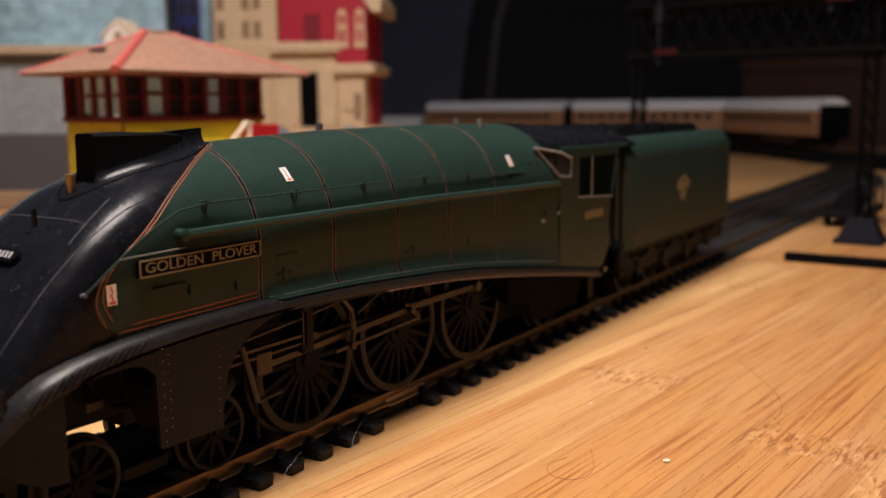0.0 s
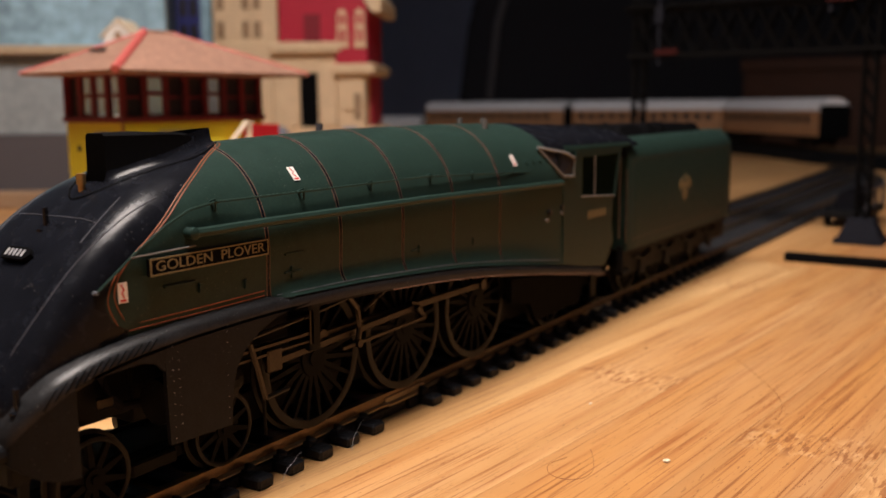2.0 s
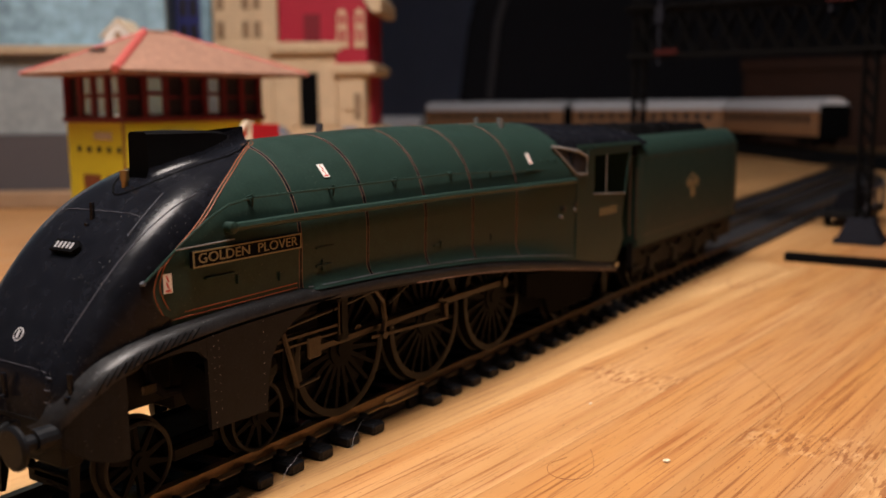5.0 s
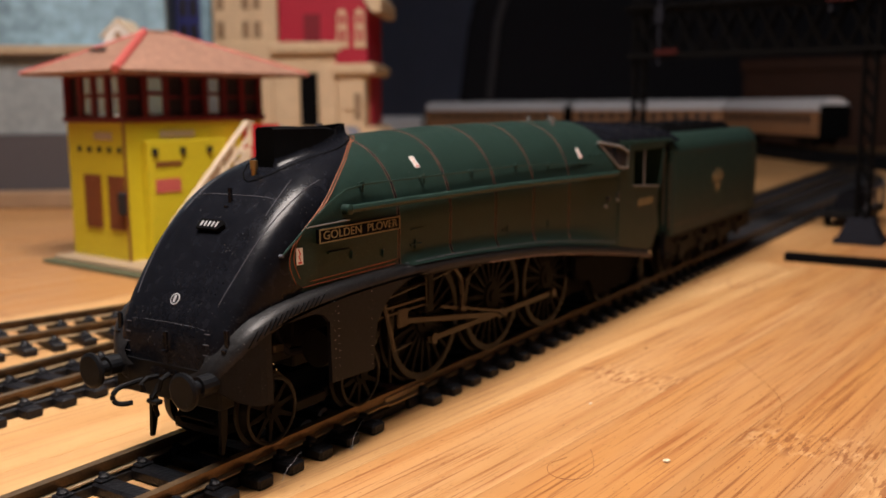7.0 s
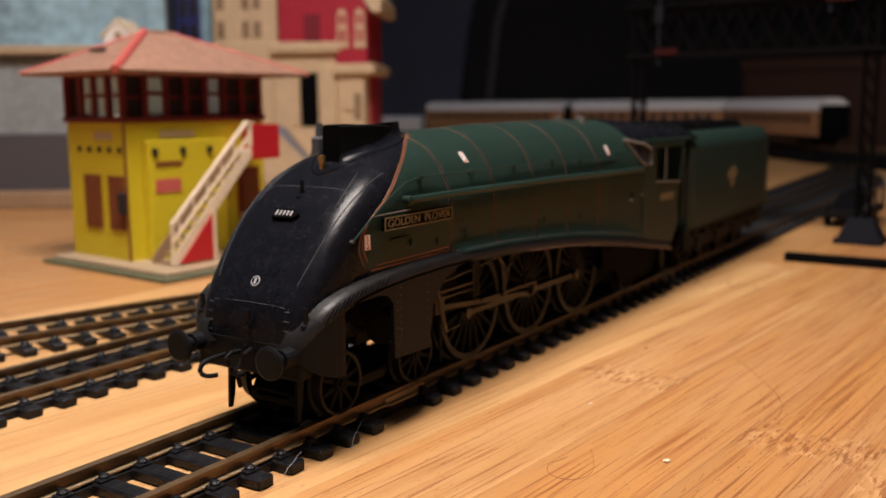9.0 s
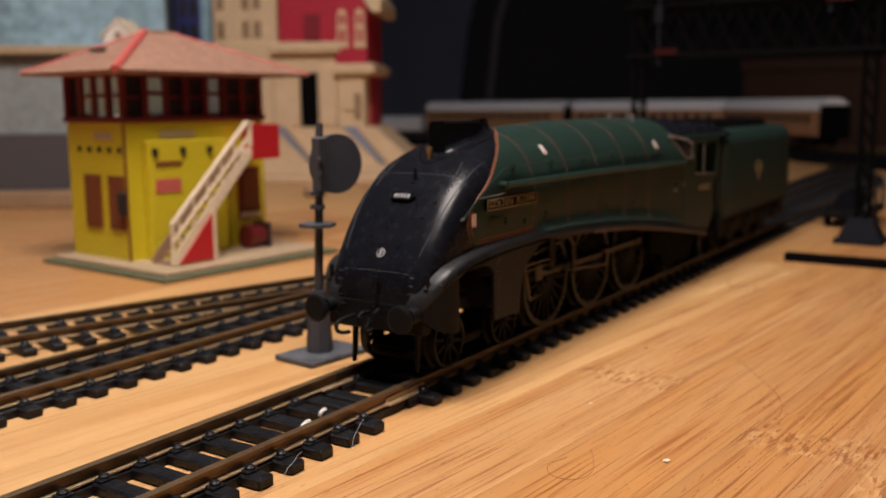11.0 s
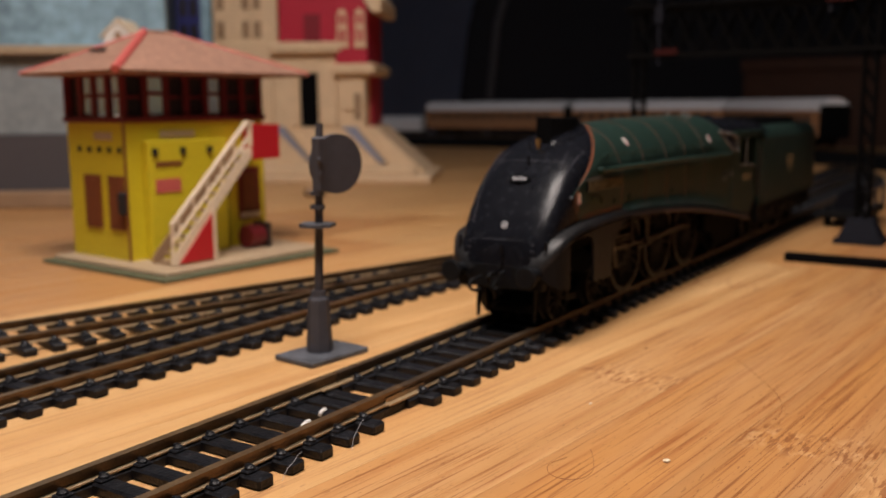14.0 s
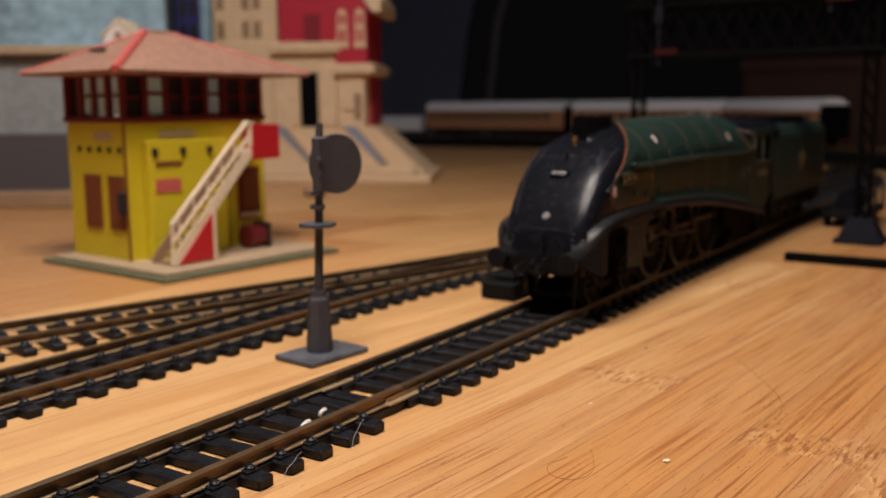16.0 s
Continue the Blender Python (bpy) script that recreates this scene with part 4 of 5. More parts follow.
def tender():
    e = thing("tender", 0, 0, 5, "dark green coal tender with a gold crest and orange lining", "tender")
    ENGINE["tender"] = e
    x0, x1 = 203.0, 307.5
    bm = B()
    prof = [(-17.2, 15.5), (-17.2, 43.0), (-16.6, 45.2), (-15.0, 47.6), (-12.8, 49.3), (-12.0, 49.3), (12.0, 49.3), (12.8, 49.3), (15.0, 47.6), (16.6, 45.2), (17.2, 43.0), (17.2, 15.5)]
    rows = []
    for x, f in ((x0, 0.985), (x0 + 0.6, 1.0), (x0 + 8, 1.0), (x1 - 8, 1.0), (x1 - 0.6, 1.0), (x1, 0.985)):
        rows.append([(x, y * f, z if z > 16 else z) for y, z in prof])
    g = grid(bm, rows)
    bm.faces.new(g[0]), bm.faces.new(g[-1])
    part("tank", bm, GREEN, e, "dark green tender tank", True)
    bm = B()
    rows = []
    for i in range(15):
        rows.append([(x0 + 6 + i * 6, -11.4 + j * 2.28, 49.0 + (3.2 if 0 < i < 14 and 0 < j < 10 else -0.6) + 1.3 * noise.noise((i * 0.9, j * 0.9, 2))) for j in range(11)])
    grid(bm, rows)
    part("coal", bm, CHIMNEY, e, "black moulded coal load")
    bm = B()
    rows = [[(x, y * 1.01, z + 0.05) for y, z in ((-16.6, 43.5), (-15.4, 47.8), (-12.8, 50.6), (-7, 52.6), (0, 53.4), (7, 52.6), (12.8, 50.6), (15.4, 47.8), (16.6, 43.5))] for x in (x0 - 4.5, x0 + 5)]
    grid(bm, rows)
    part("front_hood", bm, CHIMNEY, e)
    for s in (-1, 1):
        loop = [(x0 + 3, 42.6), (x0 + 3, 18.6), (x1 - 3, 18.6), (x1 - 3, 42.6), (x0 + 3, 42.6)]
        part("lining", tube(B(), [(x, s * 17.18, z) for x, z in loop], 0.06, 5), BAND, e, "faint orange lining")
        bm = rod(B(), (254, s * 17.2, 31.6), (254, s * 17.34, 31.6), 1.3, 14)
        for q in (-1, 1):
            prism(bm, [(254 + q * 6.4, 32.2), (254 + q * 3.6, 34.4), (254 + q * 1.8, 33.0), (254 + q * 2.2, 30.6), (254 + q * 4.6, 30.2)], s * 17.2, s * 17.3)
        prism(bm, [(252.4, 30.4), (255.6, 30.4), (256.6, 28.2), (254, 26.2), (251.4, 28.2)], s * 17.2, s * 17.32)
        box(bm, 253, 255, s * 17.2, s * 17.34, 33.4, 35.2)
        part("crest", bm, GOLD, e, "small gold heraldic crest shape")
        bm = box(B(), x0 + 1, x1 - 1, s * 13.8, s * 15.4, 7.5, 15.6, 0.3)
        for x in TENDER_AX:
            box(bm, x - 2.6, x + 2.6, s * 15.2, s * 16.2, 6.0, 11.5, 0.4)
            tube(bm, [(x - 7, s * 15.8, 12.6), (x, s * 15.8, 11.2), (x + 7, s * 15.8, 12.6)], 0.6, 6)
        part("side_frame", bm, CHASSIS, e)
        bm = rod(B(), (x1, s * 11.4, 15.2), (x1 + 4, s * 11.4, 15.2), 1.6, 14)
        rod(bm, (x1 + 4, s * 11.4, 15.2), (x1 + 4.8, s * 11.4, 15.2), 3.4, 20)
        part("buffer", bm, CHASSIS, e)
        bm = box(B(), x0 - 1.5, x0 + 6, s * 14.5, s * 16.4, 8.0, 9.0)
        box(bm, x0 - 1.5, x0 - 0.9, s * 14.5, s * 16.4, 8.0, 17)
        part("footstep", bm, CHASSIS, e)
        part("handrail", tube(B(), [(x0 - 0.6, s * 16.9, 18), (x0 - 0.6, s * 16.9, 40)], 0.35, 6), STEEL, e)
    part("frame", box(B(), x0 - 12, x1, -6.2, 6.2, 8, 16, 0.3), CHASSIS, e)
    for x in TENDER_AX:
        for y in (-9.4, 9.4):
            ROLLING.append((wheel("tender_wheel", 7.6, 2.7, 12, e, x, y, 7.6, 1.8, "black spoked tender wheel"), x, y, 7.6))


# travel of the train: it creeps backwards in short pushes
TRAVEL = curve([(0, -57.7), (0.3, -57.2), (0.5, -57.1), (1.0, -57.1), (1.5, -56.4), (2.0, -55.85), (2.5, -55.8), (4.2, -55.8), (4.5, -55.4), (5.2, -44), (5.9, -31.5), (6.2, -29.1), (6.5, -29.0), (7, -19.1), (7.5, -8.3), (8, -2.7),
                (8.5, -2.3), (9, 0), (9.2, 2.8), (11.3, 46.0), (11.5, 52.1), (12, 63.6), (12.5, 75.1), (13, 85.7), (13.5, 91.3), (14, 94.1), (14.5, 99.2), (15, 106.5), (15.5, 114.1), (16, 118.7)])


def motions():
    times = [k / 10 for k in range(161)]
    X = lambda t: 12.6 + TRAVEL(t)
    for who in ("loco", "tender"):
        walk(ENGINE[who], [(t, pose(X(t) * MM, 0, 5 * MM)) for t in times])
    for ob, x, y, r in ROLLING:
        walk(ob, [(t, pose(x * MM, y * MM, r * MM, 0, math.degrees(TRAVEL(t) / r), 0)) for t in times])
    for s in (-1, 1):
        cr, mr, ch, er, rc = ENGINE[s]
        rows = {o: [] for o in ENGINE[s]}
        for t in times:
            a = (TRAVEL(t) + 55.8) / 13.2 + (0.15 if s < 0 else 0.15 + math.pi / 2)
            px, pz = PIN * math.sin(a), 13.2 + PIN * math.cos(a)
            rows[cr].append((t, pose(px * MM, 0, pz * MM)))
            bx, bz = DRIVERS[1] + px, pz
            cx = bx - math.sqrt(43.5 ** 2 - (bz - 15.7) ** 2)
            tilt = math.degrees(math.atan2(bz - 15.7, bx - cx))
            rows[mr].append((t, pose(cx * MM, 0, 15.7 * MM, 0, -tilt, 0)))
            rows[ch].append((t, pose(cx * MM, 0, 15.7 * MM)))
            rows[rc].append((t, pose(bx * MM, 0, bz * MM, 0, math.degrees(a) + 130, 0)))
            qa = a + radians(130)
            qx, qz = bx + 3.0 * math.sin(qa), bz + 3.0 * math.cos(qa)
            t2 = math.degrees(math.atan2(qz - 14.6, qx - 76.6))
            rows[er].append((t, pose((qx - 27.5 * math.cos(radians(t2))) * MM, 0, (qz - 27.5 * math.sin(radians(t2))) * MM, 0, -t2, 0)))
        for o, r in rows.items():
            walk(o, r)


# ---- signal beside the line ----
def signal():
    g = thing("disc_signal", 78, 33, 0, "grey plastic model disc signal on a square foot", "signal", rz=-6)
    part("foot", box(B(), -10.9, 9.6, -7.3, 6.6, 0, 1.5, 0.3), SCUFFED, g, "scuffed pale grey foot")
    bm = B()
    rod(bm, (-1.0, 0.2, 1.4), (-1.0, 0.2, 15.2), 3.5, 8, 2.75)
    rod(bm, (-1.0, 0.2, 15.2), (-1.0, 0.2, 16.0), 2.75, 8, 2.1)
    rod(bm, (-1.0, 0.2, 16.0), (-1.0, 0.2, 17.6), 2.1, 12, 1.9)
    part("pedestal", bm, GREY, g)
    part("post", rod(B(), (-1.0, 0, 16.5), (0.7, 0, 60), 1.15, 14, 0.95), GREY, g, smooth=True)
    bm = rod(B(), (-0.8, 0, 34.0), (-0.8, 0, 34.9), 4.8, 6)
    part("platform", bm, SCUFFED, g)
    bm = rod(B(), (-0.6, 0, 38.5), (-0.6, 0, 39.6), 1.9, 12)
    rod(bm, (-0.6, 0, 42), (-0.6, 0, 43), 1.8, 12)
    part("collar", bm, GREY, g)
    bm = B()
    rod(bm, (6.5, 1.1, 49.6), (6.2, -0.7, 49.6), 7.65, 40)
    part("disc", bm, GREY, g, "round grey signal disc")
    bm = box(B(), -1.9, 1.3, -2.0, 0.8, 42.6, 56.8, 0.6)
    rod(bm, (-1.2, -1.4, 51), (-1.2, -2.6, 51), 0.7, 8)
    rod(bm, (-1.0, -1.4, 47.5), (-1.0, -2.4, 47.5), 0.6, 8)
    part("housing", bm, GREY, g)


# ---- signal box ----
def signal_box():
    g = thing("signal_box", 122.4, 146.6, 0, "yellow tinplate signal box with dark red windows and orange hipped roof", "building", rz=-4.28)
    part("base", box(B(), 0, 92, 0, 83.5, 0, 1.6, 0.4), BASEGREEN, g, "olive green base board")
    part("paving", box(B(), 3.5, 88, 4, 80, 1.5, 3.2, 0.3), BASECREAM, g, "cream paved step")
    for nm, b in (("wall_front", (12, 83, 37.5, 39)), ("wall_back", (12, 83, 76.5, 78)), ("wall_end", (12, 13.5, 39, 76.5)), ("wall_end", (81.5, 83, 39, 76.5))):
        part(nm, box(B(), b[0], b[1], b[2], b[3], 3, 58.5), YELLOW, g, "yellow tinplate wall")
    part("storey_floor", box(B(), 10.8, 84.2, 36.3, 79.2, 58.2, 60.6, 0.3), DARKRED, g)
    part("eaves_beam", box(B(), 11.6, 83.4, 37.1, 78.4, 76.2, 78.6), DARKRED, g)
    # upper storey frames and panes
    for k in range(8):
        x = 12.4 + k * 9.95
        for y in (38, 77.4):
            part("mullion", box(B(), x - 1.2, x + 1.2, y - 0.9, y + 0.7, 60, 77), DARKRED, g)
    for k in range(5):
        y = 38.6 + k * 9.6
        for x in (12.6, 82.4):
            part("mullion", box(B(), x - 0.8, x + 0.8, y - 1.3, y + 1.3, 60, 77), DARKRED, g)
    for x0, x1 in ((14, 20.6), (34, 39), (44, 50), (64, 70), (73, 80)):
        part("glazing_bar", box(B(), x0, x1, 37.4, 38.2, 67.6, 68.8), DARKRED, g)
    for x0, x1, z0 in ((24.2, 30.6, 61.5), (53.6, 59.4, 61.5)):
        part("pane", box(B(), x0, x1, 38.0, 38.5, z0, 76), PANE, g, "pane painted pale blue for light seen through it")
        part("glazing_bar", box(B(), x0 - 0.5, x1 + 0.5, 37.4, 38.2, 69.0, 70.2), DARKRED, g)
    for y0, y1 in ((50.4, 55.6), (60.4, 65.2), (40.4, 45)):
        part("pane", box(B(), 12.9, 13.4, y0, y1, 61.5, 76), PANE, g, "pane painted pale blue for light seen through it")
        part("glazing_bar", box(B(), 12.3, 13.2, y0 - 0.5, y1 + 0.5, 68.2, 69.6), DARKRED, g)
    # dark sheets and a panel painted in for shade inside the hollow storey
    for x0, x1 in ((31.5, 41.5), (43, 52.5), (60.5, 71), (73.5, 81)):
        part("shade_sheet", box(B(), x0, x1, 38.6, 39.0, 60.6, 76.2), DARK, g, "dark sheet standing for the shaded inside")
    part("shade_sheet", box(B(), 14, 22.5, 38.6, 39.0, 60.6, 76.2), DARK, g, "dark sheet standing for the shaded inside")
    part("shade_sheet", box(B(), 13.5, 13.9, 66.5, 76, 60.6, 76.2), DARK, g, "dark sheet standing for the shaded inside")
    part("shade_panel", box(B(), 44, 81, 60, 61, 60.6, 76.8), DARK, g)
    part("ceiling_board", box(B(), 12, 83, 38, 78, 77, 77.8), DARKRED, g)
    # hipped roof
    bm = B()
    e0, e1, f0, f1 = 1.0, 101.0, 25.0, 92.5
    zr, ze = 95.6, 78.4
    ra, rb = (38.0, 58.0), (52.0, 58.0)
    c = [bm.verts.new(p) for p in ((e0, f0, ze), (e1, f0, ze), (e1, f1, ze), (e0, f1, ze))]
    lo = [bm.verts.new(p) for p in ((e0 + 0.5, f0 + 0.5, ze - 1.2), (e1 - 0.5, f0 + 0.5, ze - 1.2), (e1 - 0.5, f1 - 0.5, ze - 1.2), (e0 + 0.5, f1 - 0.5, ze - 1.2))]
    a, b = bm.verts.new((*ra, zr)), bm.verts.new((*rb, zr))
    bm.faces.new((c[0], c[1], b, a)), bm.faces.new((c[2], c[3], a, b)), bm.faces.new((c[1], c[2], b)), bm.faces.new((c[3], c[0], a)), bm.faces.new(lo)
    for i in range(4):
        j = (i + 1) % 4
        bm.faces.new((c[i], c[j], lo[j], lo[i]))
    part("roof", bm, ROOF, g, "faded terracotta hipped roof")
    for p, q in (((e0, f0, ze), (*ra, zr)), ((e1, f0, ze), (*rb, zr)), ((e0, f1, ze), (*ra, zr)), ((e1, f1, ze), (*rb, zr))):
        part("hip_ridge", tube(B(), [p, q], 1.7 if p[0] < 50 and p[1] < 50 else 0.7, 6), PINK, g, "red painted hip ridge")
    part("ridge", tube(B(), [(*ra, zr), (*rb, zr)], 1.0, 6), ROOF, g)
    bm = box(B(), 17, 18.5, 56, 66, 87, 88.2)
    part("roof_vent", bm, DARK, g)
    # ground floor doors on the end wall, shallow panel, sign and hooks on the front
    for y0, y1 in ((39.5, 50), (55.5, 66.8)):
        d = part("door", box(B(), 11.2, 12.2, y0, y1, 15.5, 37.2, 0.1), DOORBROWN, g, "brown plank door")
        part("door_panel", box(B(), 10.9, 11.3, y0 + 1.8, y1 - 1.8, 18, 35, 0.1), DOORBROWN, d)
    part("downpipe", rod(B(), (11.4, 37.2, 3), (11.4, 37.2, 58), 0.55, 8), DOORBROWN, g, "thin dark corner pipe")
    part("lean_to", box(B(), 19, 58, 32.5, 37.5, 3.2, 51, 0.4), YELLOW, g, "bright yellow projecting front panel")
    part("notice", box(B(), 21.6, 33.6, 32.1, 32.6, 30.2, 35.6), PINK, g, "pink lettering board")
    part("name_strip", box(B(), 22, 34.5, 32.1, 32.6, 40.8, 42.6), DOORBROWN, g)
    part("name_board", box(B(), 28, 45, 36.9, 37.6, 52.0, 54.8), BASECREAM, g)
    part("name_board", box(B(), 11.4, 12.1, 46, 58, 51.5, 54.5), BASECREAM, g)
    for x in (20.5, 34, 47.5):
        part("hook", box(B(), x, x + 2.4, 31.6, 32.6, 45.2, 48), DARK, g)
    for y in (40, 47, 54, 61, 68):
        part("hook", box(B(), 11.2, 12.1, y, y + 2, 46.5, 48.6), DARK, g)
    part("wall_lamp", box(B(), 8.6, 12, 37.0, 40.5, 22, 31, 0.6), DARK, g)
    # solid dark panel takes the place of shade in the doorway
    part("doorway", box(B(), 57.5, 62, 36.9, 37.6, 3.4, 33), DARK, g, "dark panel standing for a doorway's shade")
    w = part("window", box(B(), 67.5, 79.5, 36.8, 37.6, 14.5, 37.5), DARKRED, g, "dark red side window")
    part("pane", box(B(), 69.5, 77.5, 36.3, 36.9, 18, 35), DOORBROWN, w)
    part("sill", box(B(), 68.5, 78.5, 35.2, 37, 15.5, 17.6, 0.2), CREAM, w)
    # stairs
    for k in range(13):
        x, z = 15 + k * 2.95, 3.8 + k * 3.2
        part("step", box(B(), x, x + 3.2, 14.6, 24.6, z - 0.5, z + 0.4), SKIRT, g)
    for y in (13.4, 25.2):
        bm = prism(B(), [(13.5, 3.4), (17, 3.4), (56, 44.5), (56, 47.5), (53.5, 47.5), (13.5, 6)], y, y + 0.8)
        part("stringer", bm, CREAM if y < 20 else SKIRT, g, "stair stringer")
        if y > 20:
            continue
        bm = B()
        tube(bm, [(14.5, y + 0.4, 4), (14.5, y + 0.4, 19.5), (53.5, y + 0.4, 58), (56, y + 0.4, 58), (56, y + 0.4, 48)], 1.0, 6)
        for k in range(6):
            x = 18 + k * 7.2
            tube(bm, [(x, y + 0.4, 5.5 + k * 7.8), (x, y + 0.4, 22.5 + k * 7.2)], 0.55, 5)
        tube(bm, [(14.8, y + 0.4, 13), (54, y + 0.4, 51.5)], 0.7, 6)
        part("stair_rail", bm, CREAM, g, "cream stair handrail")
    part("landing", box(B(), 55.5, 70, 13.8, 38, 44.5, 46), CREAM, g)
    part("landing_panel", box(B(), 55.5, 70.3, 12.6, 13.6, 42.5, 56.8, 0.1), BRIGHTRED, g, "bright red landing panel")
    part("landing_panel", box(B(), 70.0, 71.0, 13.6, 36, 42.5, 56.8, 0.1), BRIGHTRED, g, "bright red landing panel")
    part("stair_panel", prism(B(), [(17, 4), (33.2, 4), (33.2, 22)], 12.7, 13.3), BRIGHTRED, g, "bright red panel under the stair")
    part("stair_post", box(B(), 33.2, 34.8, 12.5, 14.2, 3.4, 25), CREAM, g)
    barrel = thing("barrel", 122.4 + 70, 146.6 + 22, 3.4, "small dark red barrel in a black frame", "barrel", rz=-4.3)
    part("drum", rod(B(), (-6, 0, 5), (2, 0, 5), 5, 20), DARKRED, barrel, smooth=True)
    bm = tube(B(), [(3.6, -3, 0), (3.6, -3, 10), (-1, -3, 11.5)], 0.9, 6)
    box(bm, 2.2, 4.6, -5, 5, 0, 10.5, 0.5)
    part("stand", bm, DARK, barrel)


# ---- toy house and wall behind ----
VIEW_TURN = -56.74


def behind(depth, across):
    f, r = (math.cos(0.5806), math.sin(0.5806)), (math.sin(0.5806), -math.cos(0.5806))
    return (-102.8 + depth * f[0] + across * r[0], -123.2 + depth * f[1] + across * r[1])


def toy_house():
    x, y = behind(800, -120)
    g = thing("toy_house", x, y, 0, "beige wooden toy house with red upper storey and flared base", "toy house", rz=VIEW_TURN - 5)
    # local: x across, y away; the tower stands on a flared, ribbed plinth
    part("wall", box(B(), -78, 53, 12, 90, 40, 118, 0.6), BEIGE, g, "beige lower wall")
    part("plinth", prism(B(), [(-90, 0), (-78, 8), (-64, 46), (62, 46), (104, 8), (108, 0)], 10, 90), BEIGE, g, "flared beige plinth")
    part("ground_board", box(B(), -88, 112, -18, 96, 0, 6.5, 0.8), BEIGE, g)
    for x0, z0, x1, z1, w in ((-27, 47, 4, 16, 11), (33, 47, 66, 15, 13)):
        part("slope_panel", prism(B(), [(x0, z0), (x0 + w, z0), (x1 + w, z1), (x1, z1)], 8.4, 10.4), SLATE, g, "slate blue slanting panel")
        part("slope_rail", prism(B(), [(x0 + w, z0), (x0 + w + 6, z0), (x1 + w + 8, z1 - 8), (x1 + w, z1 - 8)], 5, 10.2), BEIGE, g, "beige slanting rail")
    part("step_board", box(B(), -60, 98, -8, 10.2, 6.3, 12.5, 1.0), BEIGE, g)
    # black panel on the wall, painted in for the doorway's shade
    part("doorway", box(B(), -2, 13, 10.4, 13, 46, 92, 0.3), CHIMNEY, g, "tall black panel standing for a doorway's shade")
    part("pillar", box(B(), -26, -2, 8, 13, 46, 90, 1.2), BEIGE, g)
    part("pillar", box(B(), 15, 30, 8, 13, 46, 98, 1.2), BEIGE, g)
    part("cornice", box(B(), -26, 34, 4, 92, 108, 117, 1.5), BEIGE, g, "beige cornice")
    part("upper_wall", box(B(), -20, 30, 14, 88, 117, 190, 0.5), HOUSERED, g, "crimson upper wall")
    part("bay", box(B(), 30, 57, 6, 88, 93, 190, 0.5), HOUSERED, g, "crimson bay")
    part("bay_sill", box(B(), 28, 64, 1, 90, 90, 99, 1.5), BEIGE, g)
    part("bay_wall", box(B(), 31, 54, 8, 88, 46, 91, 0.5), BEIGE, g)
    part("corner_strip", box(B(), 54, 56.2, 34, 88, 46, 91, 0.4), HOUSERED, g, "crimson corner strip")
    part("sill", box(B(), 36, 44, 5, 8.2, 60, 64, 0.5), BEIGE, g)
    part("window_dark", box(B(), 45, 51, 7.2, 9, 52, 74), SKIRT, g)
    for xx in (31.5, 46.5):
        arch = [(xx, 112), (xx + 10, 112), (xx + 9, 130)] + [(xx + 5 + 4 * math.cos(k * math.pi / 6), 138 + 6 * math.sin(k * math.pi / 6)) for k in range(7)] + [(xx + 1, 130)]
        w = part("window", prism(B(), arch, 4.2, 7), BEIGE, g, "pale arched window")
        for x0, z0, z1 in ((xx + 2.2, 117, 127), (xx + 5.6, 117, 127), (xx + 2.6, 131, 139), (xx + 5.4, 131, 139)):
            part("pane", box(B(), x0, x0 + 2.2, 3.6, 4.4, z0, z1), HOUSERED, w)
    part("window", box(B(), 2, 16, 12.2, 14.2, 117, 141, 0.4), paint("dark_crimson", (0.22, 0.008, 0.02), 0.5), g)
    part("roof_edge", prism(B(), [(38, 178), (46, 182), (70, 152), (70, 141), (62, 141)], 2, 90), BEIGE, g, "sloping beige eave")
    part("tower_wall", box(B(), -78, -22, 16, 90, 117, 190, 0.6), BEIGE, g, "beige tower wall")
    for xx in (-74, -52, -42):
        for zz in (122, 146, 168):
            part("window", box(B(), xx, xx + 6, 14.6, 16.4, zz, zz + 14), SKIRT, g, "small brown window")
    x, y = behind(840, -222)
    b = thing("toy_tower", x, y, 0, "deep blue and pale blue toy tower block", "toy tower", rz=VIEW_TURN)
    part("body", box(B(), -10, 11, 0, 40, 0, 190, 0.6), BLUE, b)
    part("corner_strip", box(B(), 11, 20, -1, 40, 0, 190, 0.6), WALLBLUE, b)
    for xx in (-7, 2):
        for zz in (120, 142):
            part("window", box(B(), xx, xx + 6, -0.8, 0.4, zz, zz + 15), DARK, b)


